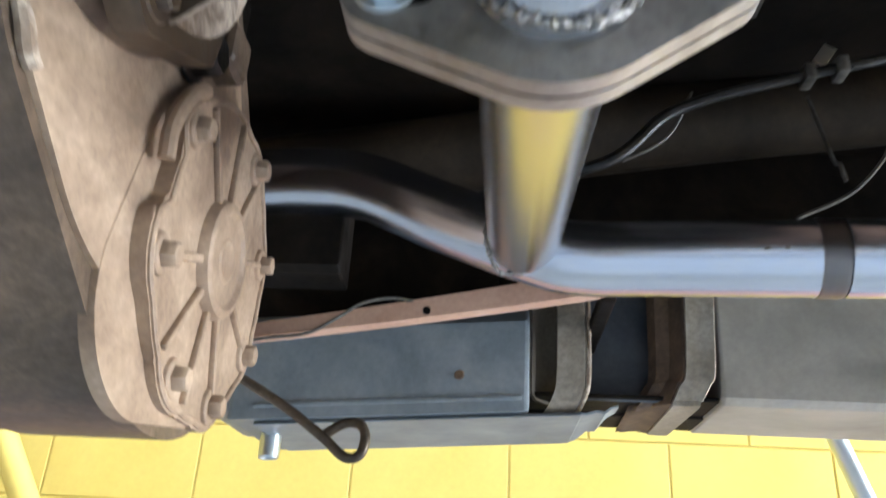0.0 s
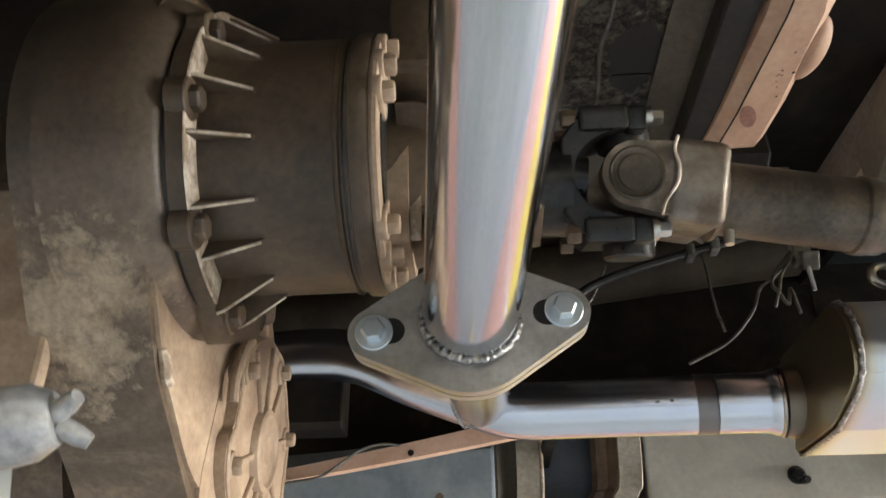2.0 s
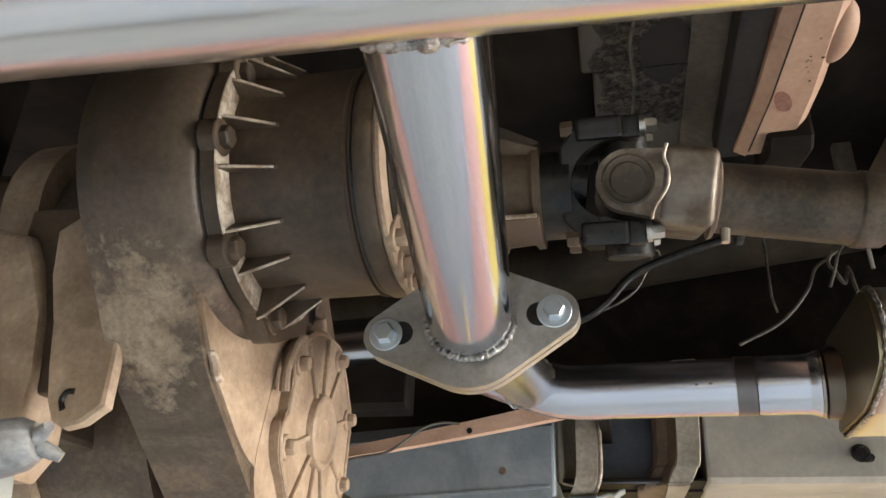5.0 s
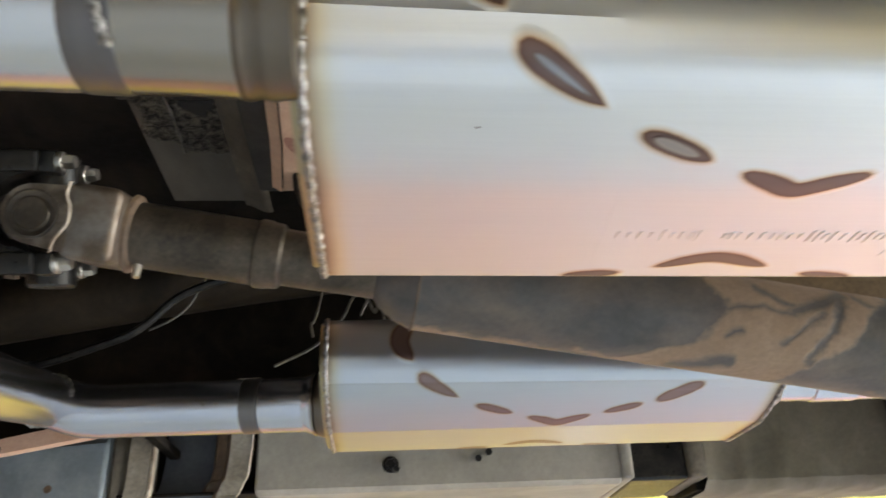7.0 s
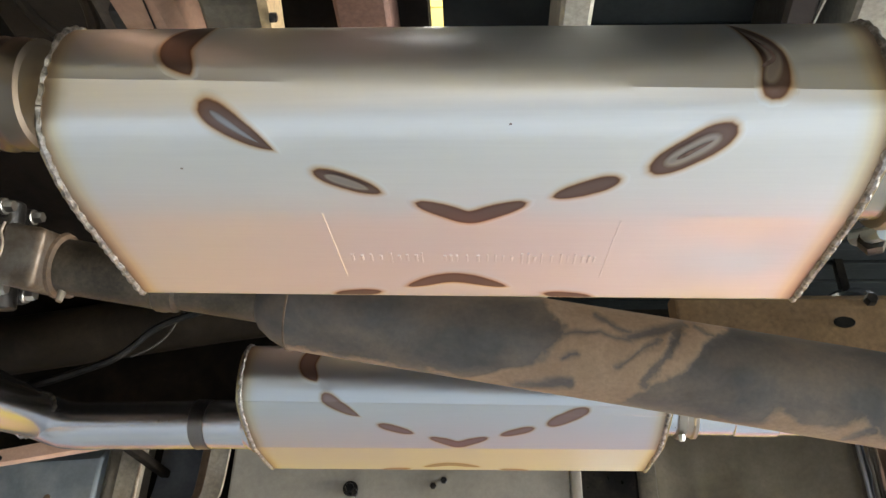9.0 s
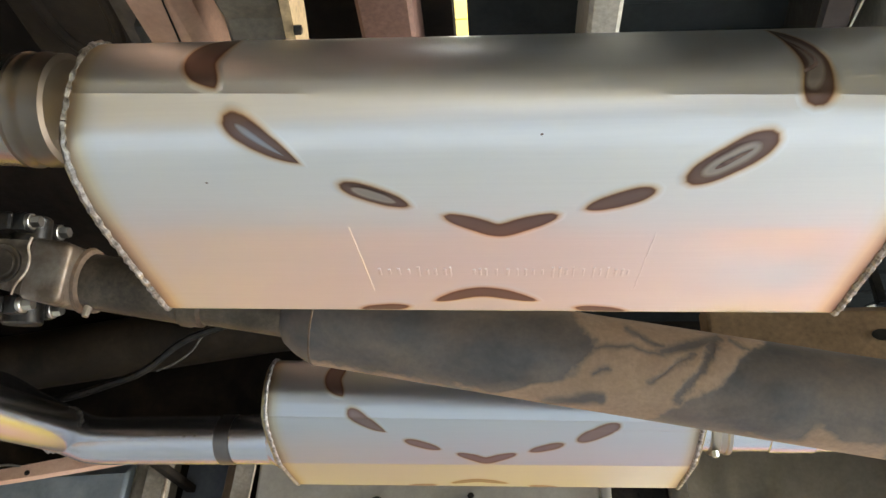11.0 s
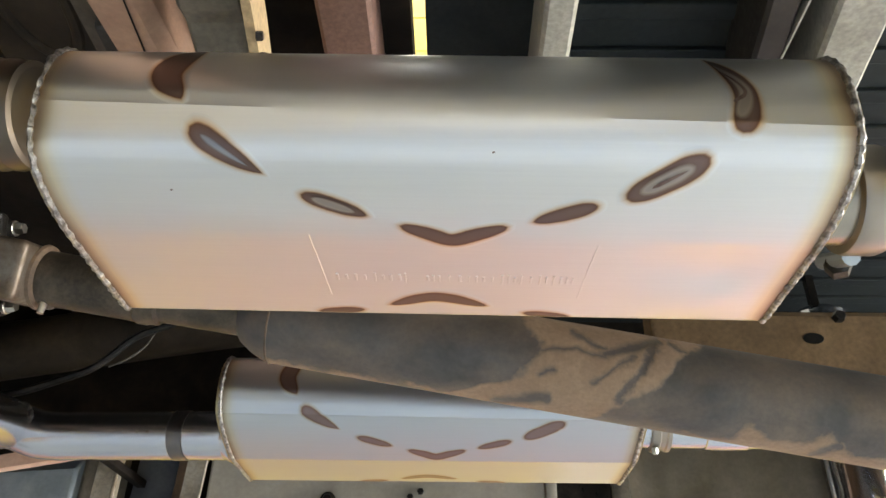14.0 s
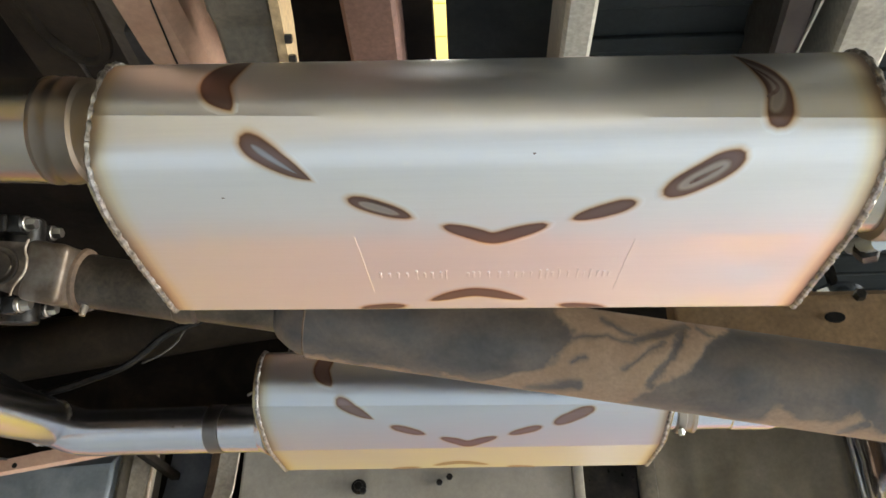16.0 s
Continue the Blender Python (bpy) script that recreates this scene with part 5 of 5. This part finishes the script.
slope = bmesh.new()
rows = []
for y, xl, xr, z in ((-0.36, 0.386, 0.432, 1.955), (-0.1, 0.38, 0.43, 1.912), (0.03, 0.373, 0.4285, 1.877), (0.034, 0.373, 0.4285, 1.868), (0.065, 0.3725, 0.428, 1.862), (0.085, 0.3735, 0.427, 1.866), (0.16, 0.379, 0.424, 1.839), (0.244, 0.39, 0.42, 1.812), (0.375, 0.397, 0.42, 1.768)):
    rows.append([slope.verts.new((x, y, zz)) for x, zz in ((xl, z + 0.05), (xl, z + 0.004), (xl + 0.004, z), (xr - 0.002, z), (xr, z + 0.002), (xr, z + 0.05))])
for a, b in zip(rows, rows[1:]):
    for k in range(5):
        slope.faces.new((a[k], a[k + 1], b[k + 1], b[k]))
slope.faces.new(rows[0])
slope.faces.new(rows[-1][::-1])
slope = part("bracket", slope, RAILDARK, body, "grey-brown pressed bracket sloping down", sharp=28)
edge = bmesh.new()
rows = []
for y, x, z in ((-0.36, 0.4325, 1.95), (-0.1, 0.431, 1.905), (0.03, 0.4295, 1.868), (0.105, 0.4285, 1.846), (0.244, 0.4205, 1.808), (0.375, 0.4205, 1.764)):
    rows.append([edge.verts.new(q) for q in ((x, y, z + 0.05), (x, y, z), (x + 0.0085, y, z), (x + 0.0085, y, z + 0.05))])
for a, b in zip(rows, rows[1:]):
    for k in range(3):
        edge.faces.new((a[k], a[k + 1], b[k + 1], b[k]))
edge.faces.new(rows[0])
edge.faces.new(rows[-1][::-1])
part("bracket_flange", edge, TANPAINT, slope, "tan painted bracket flange")
for y, z in ((0.085, 1.85), (0.105, 1.845)):
    part("bracket_bolt", hexbolt(pose(0.438, y, z, 0, 0, 0), 0.0044, 0.006), GREASE, slope, "dark hex bolt")
lug = prism(hull([(0.355, 1.778, 0.012), (0.385, 1.776, 0.011)], 24), 0.428, 0.45, Matrix(), 0.003)
part("bracket_lug", lug, GREYBEAM, slope, "pale lug with a hole")
part("lug_hole", turned([(0, 0.0055), (0.0012, 0.005), (0.0012, 0)], pose(0.44, 0.369, 1.7635, 0, 90, 0), 16), GREASE, slope)
beam("crossmember", 0.481, 0.532, -0.4, 0.3, 1.9, 1.966, BROWN_PRIMER, "brown primed crossmember")
beam("floor_bracket", 0.484, 0.512, 0.4, 0.7, 1.9, 1.966, TANGREY, "tan-grey floor bracket with a hole")
mount = turned([(0.0, 0.0), (0.0, 0.03), (0.003, 0.034), (0.009, 0.034), (0.012, 0.03), (0.016, 0.03)], pose(0.478, 0.035, 1.884, 0, -90, 0), 40)
part("body_mount", mount, GREYBEAM, body, "round grey body mount")
part("bracket_hole", turned([(0, 0.007), (0.001, 0.0065), (0.001, 0)], pose(0.498, 0.5, 1.9, 0, 90, 0), 16), GREASE, body)
# Fillers added to block light and wall glimpses through the gap.
part("gap_filler", box(GAP0, GAP1, -0.45, -0.2, 1.94, 1.99), DARK, body)
part("gap_filler", box(GAP0, GAP1, 0.42, 1.05, 1.95, 1.99), DARK, body)
part("gap_filler", box(GAP0, GAP1, 0.931, 0.958, 1.66, 1.95), DARK, body)
beam("bed_crossmember", 0.689, 0.719, -0.4, 0.85, 1.9, 1.986, GREYBEAM, "pale grey bed crossmember")
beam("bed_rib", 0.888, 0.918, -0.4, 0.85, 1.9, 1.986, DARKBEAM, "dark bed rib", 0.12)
part("bed_rib_edge", box(0.9215, 0.9235, -0.4, 0.2, 1.899, 1.93, 0), GREYBEAM, body)
beam("bed_crossmember", 0.948, 1.0, -0.4, 0.85, 1.895, 1.986, GREYBEAM, "pale grey bed crossmember", 0.12)

# far sill and chassis rail
TILT = Matrix(((1, 0, 0, 0), (0, 1, 0, 0), (0.07, 0, 1, -0.007), (0, 0, 0, 1)))
part("sill", place_local(prism([(0.735, 1.5665), (0.735, 1.655), (0.755, 1.675), (0.9, 1.69), (0.9, 1.5665)], -0.225, 0.062, Matrix(), 0.005, seg=3), TILT), SILL, body, "scuffed blue-grey sill panel")
part("sill_groove", place_local(box(-0.2, 0.055, 0.7325, 0.7365, 1.577, 1.5815, 0.001), TILT), SILL, body)
part("sill_flange", place_local(prism([(0.74, 1.562), (0.745, 1.5665), (0.885, 1.5665), (0.885, 1.562)], -0.2, 0.112, Matrix(), 0.0015), TILT), SILL, body)
part("sill_spot", place_local(turned([(0, 0.005), (0.002, 0.004), (0.002, 0)], pose(-0.005, 0.735, 1.603, 0, 0, -90), 12), TILT), RUST, body)
part("sill_end", place_local(prism([(0.75, 1.58), (0.75, 1.66), (0.9, 1.69), (0.9, 1.58)], -0.26, -0.224, Matrix(), 0.012, seg=3), TILT), SILL, body)
band = smooth_path([(0.105, 0.755, 1.72), (0.105, 0.742, 1.66), (0.104, 0.742, 1.6), (0.1, 0.746, 1.58), (0.093, 0.755, 1.568), (0.088, 0.775, 1.565)], 6)
strip = bmesh.new()
rows = []
for p in band:
    rows.append([strip.verts.new(p + Vector((dx, dy, 0))) for dx, dy in ((-0.016, 0.004), (-0.016, -0.003), (0.01, -0.003), (0.016, 0.002), (0.016, 0.012))])
for a, b in zip(rows, rows[1:]):
    for k in range(4):
        strip.faces.new((a[k], a[k + 1], b[k + 1], b[k]))
strap = part("hanger_strap", strip, RUSTPALE, body, "worn rust-edged hanger strap")
part("strap_edge", tube([p + Vector((0.0145, -0.001, 0)) for p in band], 0.0022, 8), RUBBED_LIT, strap, "bright strap edge")
# the hollow behind the strap: a blue-black pan with a dusty foot
hollow = [[(x, 0.83, 1.74), (x, 0.825, 1.68), (x, 0.815, 1.625), (x, 0.8, 1.6), (x, 0.778, 1.586)] for x in (0.115, 0.15, 0.2)]
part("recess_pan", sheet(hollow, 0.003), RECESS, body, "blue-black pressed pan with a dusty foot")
curl = [[(0.062 + dx, 0.79 + dy, z) for z in (1.73, 1.67, 1.62, 1.585)] for dx, dy in ((0.0, -0.035), (0.006, -0.006), (0.02, 0.012), (0.045, 0.022))]
part("sill_curl", sheet(curl, 0.003), RAILDARK, body, "dusty brown rolled end of the sill")
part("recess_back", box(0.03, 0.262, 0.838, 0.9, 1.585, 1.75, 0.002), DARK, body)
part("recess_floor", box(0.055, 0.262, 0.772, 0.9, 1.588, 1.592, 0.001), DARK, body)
rnd = random.Random(44)
torn = []
for x, up, back in ((0.105, 0.0, 0.885), (0.116, 0.0005, 0.875), (0.125, 0.003, 0.84), (0.133, 0.0015, 0.83), (0.139, 0.006, 0.79), (0.146, 0.0075, 0.775)):
    front = 0.741 + 0.15 * (x - 0.105) + rnd.uniform(0, 0.002)
    torn.append([(x, front + (back - front) * k / 3, 1.5645 + 0.07 * x - 0.007 + up) for k in range(4)])
part("torn_tab", sheet(torn, 0.002, 3), SILL, body, "torn tip of the sill flange")
# the rail's end: a brown rolled flare, then a folded strip with a rubbed edge
lip = [(0.190, 0.8, 1.74), (0.187, 0.795, 1.625), (0.18, 0.79, 1.603), (0.168, 0.8, 1.589), (0.163, 0.82, 1.583), (0.166, 0.9, 1.583)]
fold = [(0.2175, 0.757, 1.74), (0.2125, 0.757, 1.62), (0.2055, 0.758, 1.6), (0.1995, 0.764, 1.586), (0.1985, 0.777, 1.5825), (0.1995, 0.9, 1.5825)]
between = [tuple(Vector(a).lerp(Vector(b), 0.55) + Vector((0.004, 0.006, 0.003))) for a, b in zip(lip, fold)]
start = [tuple(Vector(a).lerp(Vector(b), 0.2) + Vector((0.0, -0.004, -0.001))) for a, b in zip(lip, fold)]
tucked = [(x + 0.009, y, z) for x, y, z in fold]
part("rail_flare", sheet([lip, start, between, fold, tucked], 0.002), RUST, body, "rusty flared end of the chassis rail")
strip_left = [(x + 0.0003, y - 0.0035, z - 0.001) for x, y, z in fold]
strip_right = [(0.247, 0.7535, 1.74), (0.2405, 0.7535, 1.62), (0.2345, 0.7545, 1.6), (0.227, 0.7605, 1.585), (0.2245, 0.7735, 1.5815), (0.222, 0.9, 1.5815)]
middle = [tuple(Vector(a).lerp(Vector(b), 0.5) + Vector((0, 0.0015, 0))) for a, b in zip(strip_left, strip_right)]
rail_end = part("rail_end", sheet([strip_left, middle, strip_right], 0.003), RUSTPALE, body, "worn folded strip at the rail's end")
part("rubbed_edge", tube(smooth_path(strip_right[:4], 6), 0.0012, 6), RUBBED_LIT, rail_end, "rubbed pale edge")
rail = part("chassis_rail", prism([(0.76, 1.59), (0.76, 1.735), (0.9, 1.735), (0.9, 1.583), (0.77, 1.584)], 0.2475, 0.742, Matrix(), 0.004, seg=3), RAIL, body, "dusty grey chassis rail")
part("rail_bolt", hexbolt(pose(0.426, 0.758, 1.617, 0, 0, -90), 0.007, 0.008, 0.011), GREASE, rail)
part("rail_bolt", hexbolt(pose(0.432, 0.757, 1.61, 0, 0, -80), 0.005, 0.012), GREASE, rail)
for x, z in ((0.545, 1.622), (0.56, 1.63)):
    part("rail_bolt", hexbolt(pose(x, 0.759, z, 0, 0, -90), 0.005, 0.004), GREASE, rail)
part("rail_clip", box(0.5, 0.545, 0.8, 0.83, 1.584, 1.591, 0.002), RUST, rail)
part("rail_band", prism([(0.752, 1.588), (0.752, 1.76), (0.9, 1.76), (0.9, 1.583)], 0.742, 0.757, Matrix(), 0.004), RAIL, body)
part("rail_neck", prism([(0.774, 1.588), (0.774, 1.76), (0.9, 1.76), (0.9, 1.583)], 0.757, 0.84, Matrix(), 0.004), GREASE, body)
part("rail_band", prism([(0.765, 1.588), (0.765, 1.76), (0.9, 1.76), (0.9, 1.583)], 0.84, 0.866, Matrix(), 0.006), RAILDARK, body)
tank = bmesh.new()
rows = []
for k in range(61):
    x = 0.866 + 0.37 * k / 60
    w = 0.006 * (0.5 + 0.5 * math.cos(2 * math.pi * (x - 0.866) / 0.055)) ** 2
    rows.append([tank.verts.new((x, y - (w if z < 1.69 else w * 0.3), z)) for y, z in ((0.9, 1.572), (0.80, 1.574), (0.782, 1.586), (0.775, 1.62), (0.775, 1.69), (0.785, 1.78))])
for a, b in zip(rows, rows[1:]):
    for k in range(5):
        tank.faces.new((a[k], a[k + 1], b[k + 1], b[k]))
part("ribbed_guard", tank, GUARD, body, "dusty ribbed metal guard")
part("guard_end", box(0.858, 1.23, 0.8, 0.925, 1.5765, 1.76, 0.002), DARK, body)
part("cross_panel", prism([(0.52, 1.67), (0.52, 1.8), (0.54, 1.815), (0.56, 1.815), (0.56, 1.67)], 0.86, 1.5, Matrix(), 0.004), PANEL, body, "brown dusty rear crossmember")
part("panel_hole", turned([(0, 0.0095), (0.0015, 0.009), (0.0015, 0)], pose(1.063, 0.5195, 1.768, 0, 0, -90) @ Matrix.Diagonal((1, 1.4, 0.8, 1)), 24), GREASE, body)
part("panel_bolt", hexbolt(pose(1.1, 0.519, 1.797, 0, 0, -90), 0.008, 0.01), GREASE, body)

# ---- small things under the body ----
tie_bar = thing("tie_bar", "salmon primed flat tie bar with a hole", "bar")
bar = bmesh.new()
rows = []
for k in range(13):
    t = k / 12
    x = -0.235 + 0.37 * t
    zt = 1.6 + 0.062 * t + 0.011 * t * t
    h = 0.011 + 0.012 * t
    rows.append([bar.verts.new((x, y, z)) for y, z in ((0.64, zt), (0.64, zt - h), (0.646, zt - h - 0.001), (0.662, zt - h + 0.002), (0.662, zt + 0.004), (0.646, zt + 0.001))])
for a, b in zip(rows, rows[1:]):
    for k in range(6):
        bar.faces.new((a[k], a[(k + 1) % 6], b[(k + 1) % 6], b[k]))
bar.faces.new(rows[0])
bar.faces.new(rows[-1][::-1])
part("bar", bar, PRIMER, tie_bar)
part("hole", turned([(0, 0.0035), (0.0012, 0.0035), (0.0012, 0)], pose(-0.031, 0.6395, 1.6255, 0, 0, -90), 16), GREASE, tie_bar)
part("bar_tab", box(0.12, 0.134, 0.655, 0.835, 1.645, 1.657, 0.002), DARK, tie_bar)

bracket = thing("bracket", "black steel bracket plate hanging below the floor", "bracket")
part("plate", prism([(0.615, 1.656), (0.622, 1.65), (0.66, 1.65), (0.66, 1.72), (0.615, 1.72)], -0.3, -0.106, Matrix(), 0.002), DARK, bracket)
part("stay", box(-0.26, -0.24, 0.63, 0.65, 1.71, 1.97, 0.002), DARK, bracket)

hook = thing("bent_rod", "dark bent wire rod ending in an open loop", "rod")
pts = smooth_path([(-0.19, 0.545, 1.556), (-0.16, 0.55, 1.541), (-0.12, 0.55, 1.519), (-0.09, 0.55, 1.4985), (-0.073, 0.55, 1.4855), (-0.0625, 0.55, 1.4875), (-0.06, 0.552, 1.5), (-0.065, 0.555, 1.509), (-0.077, 0.557, 1.5095), (-0.091, 0.557, 1.5005)], 7)
part("rod", tube(pts, 0.0036, 12), SHAFT, hook)
part("rod", tube([(-0.19, 0.545, 1.556), (-0.21, 0.49, 1.58)], 0.0036, 12), SHAFT, hook)

part("drain_tube", place_local(turned([(-0.02, 0.0105), (0.03, 0.0105), (0.032, 0.0095), (0.031, 0.008), (0.0, 0.008)], pose(-0.197, 0.8, 1.572, 0, 90, 0), 24), TILT), ZINC, body, "short bright drain tube")


def wire(name, points, r, label, steps=7):
    th = thing(name, label, "wire", "loose wires")
    part("strand", tube(smooth_path(points, steps), r, 8), WIRE, th)
    return th


wire("loose_wire", [(0.212, 0.69, 1.865), (0.2, 0.605, 1.83), (0.18, 0.6, 1.787), (0.16, 0.6, 1.768), (0.135, 0.6, 1.755)], 0.0014, "thin dull wire hanging from the floor")
wire("loose_wire", [(0.43, 0.618, 1.845), (0.398, 0.62, 1.817), (0.379, 0.62, 1.802), (0.365, 0.62, 1.773), (0.332, 0.62, 1.738), (0.284, 0.62, 1.713)], 0.0019, "thin bent wire trailing above the exhaust")
wire("loose_wire", [(0.345, 0.7, 1.895), (0.331, 0.64, 1.786), (0.327, 0.62, 1.767), (0.33, 0.62, 1.75)], 0.0016, "thin wire end with a curl")
wire("loose_wire", [(0.44, 0.618, 1.86), (0.42, 0.62, 1.845), (0.395, 0.62, 1.812), (0.4, 0.618, 1.795), (0.408, 0.62, 1.782), (0.414, 0.62, 1.802), (0.419, 0.62, 1.77)], 0.0022, "tangled pale wire ends")
wire("loose_wire", [(0.43, 0.615, 1.85), (0.406, 0.612, 1.818), (0.398, 0.612, 1.797), (0.389, 0.612, 1.775)], 0.0018, "pale frayed wire end")
wire("loose_wire", [(-0.195, 0.637, 1.59), (-0.1623, 0.635, 1.5954), (-0.1311, 0.635, 1.6006), (-0.1059, 0.635, 1.6157), (-0.0875, 0.635, 1.6287), (-0.0634, 0.637, 1.6352), (-0.0437, 0.641, 1.6343)], 0.0016, "thin wire draped over the salmon tie bar")
clip = thing("pipe_clip", "small metal clip on a bracket above the far pipe", "clip")
part("bracket", box(0.424, 0.445, 0.61, 0.625, 1.83, 1.975, 0.002), RAILDARK, clip)
part("tab", prism([(0.6, 1.84), (0.612, 1.82), (0.625, 1.83), (0.62, 1.85)], 0.43, 0.45, Matrix(), 0.002), WIRE, clip)
part("tip", tube([(0.437, 0.612, 1.825), (0.438, 0.612, 1.795)], [0.003, 0.0025], 8), ZINC, clip)
brake = thing("brake_line", "thin dark brake line clipped along the floor", "pipe")
part("line", tube(smooth_path([(-0.6, 0.66, 1.86), (-0.1, 0.6, 1.715), (0.1, 0.582, 1.735), (0.18, 0.582, 1.796), (0.294, 0.582, 1.834), (0.365, 0.582, 1.853), (0.47, 0.6, 1.9), (0.52, 0.62, 1.97)], 8), 0.005, 10), GREASE, brake)
for x, z in ((0.289, 1.833), (0.318, 1.841)):
    part("clip", box(x, x + 0.01, 0.572, 0.592, z - 0.009, z + 0.008, 0.002), WIRE, brake)
shard = prism([(0.0, 0.0), (0.004, 0.004), (-0.0005, 0.022), (-0.003, 0.02)], 0.0, 0.012, Matrix.Translation((0.302, 0.585, 1.852)) @ Matrix.Rotation(radians(35), 4, "Y"), 0.0005)
part("tab", shard, YOKE_BRIGHT, brake, "bright bent metal tab")
eyelet = thing("ring_eyelet", "pale steel eyelet hanging beside the slim shaft", "eyelet")
loop = [Vector((0.443 + 0.013 * math.cos(a), 0.4715, 1.744 + 0.0105 * math.sin(a))) for a in (2 * math.pi * k / 28 for k in range(29))]
part("ring", tube(loop, 0.0042, 10, cap=False), YOKE_BRIGHT, eyelet)
part("shank", tube([(0.456, 0.4715, 1.744), (0.5, 0.474, 1.752), (0.52, 0.5, 1.968)], 0.0045, 10), WIRE, eyelet)

# forked arm close to the lens
arm = thing("forked_arm", "scuffed grey steel arm with a forked end and a nut", "bracket")
J = Vector((-0.044, -0.0605, 1.4615))
D = Vector((-0.97, -0.1, -0.2)).normalized()
part("arm", tube([J - D * 0.002, J + D * 0.003, J + D * 0.012, J + D * 0.3], [0.006, 0.0088, 0.0095, 0.012], 20), GREYCAST, arm)
for tip in (Vector((-0.036, -0.0645, 1.4655)), Vector((-0.0355, -0.056, 1.4575))):
    root = J.lerp(tip, 0.15) + (tip - J.lerp(tip, 0.5)) * 0.2
    part("prong", tube([root, root.lerp(tip, 0.6), tip], [0.0026, 0.0024, 0.0018], 12), GREYCAST, arm)
part("nut", hexbolt(Matrix.Translation((-0.06, -0.055, 1.452)) @ Matrix.Rotation(radians(80), 4, "Y"), 0.0062, 0.012), ZINC, arm, "pale hex nut")
part("arm_post", tube([J + D * 0.29, J + D * 0.33 + Vector((0, 0, 0.06)), (-0.4, -0.09, 1.968)], 0.0085, 16), GREYCAST, arm)

# ---- workshop things ----
prop = thing("leaning_pole", "bright steel pole leaning against the vehicle side", "pole")
part("pole", tube([(1.372, 1.8, 0.0), (0.79, 1.8, 1.76), (0.66, 1.8, 2.15)], 0.021, 24), ZINC, prop)
# Added yellow pole; it draws the diagonal shadow line across the wall.
post = thing("leaning_pole", "yellow pole added for a shadow line on the wall", "pole")
part("pole", tube([(-0.03, 1.8, 0.0), (-1.07, 1.8, 1.62), (-1.4, 1.8, 2.13)], 0.03, 24), YELLOW, post)

# block courses of the far wall
block = box(0.0025, 0.3975, -0.0045, 0.0, 0.0025, COURSE - 0.0025, 0.002, None, 1)
bmesh.ops.recalc_face_normals(block, faces=block.faces)
mesh = bpy.data.meshes.new("block")
block.to_mesh(mesh)
block.free()
mesh.materials.append(YELLOW)
for row in range(18):
    for col in range(-6, 8):
        ob = new("block", mesh)
        ob.location = (-0.13 + 0.4 * col + (0.2 if row % 2 else 0.0), WALL_Y, 1.785 - COURSE + COURSE * (row - 3))
        ob.parent = wall_north
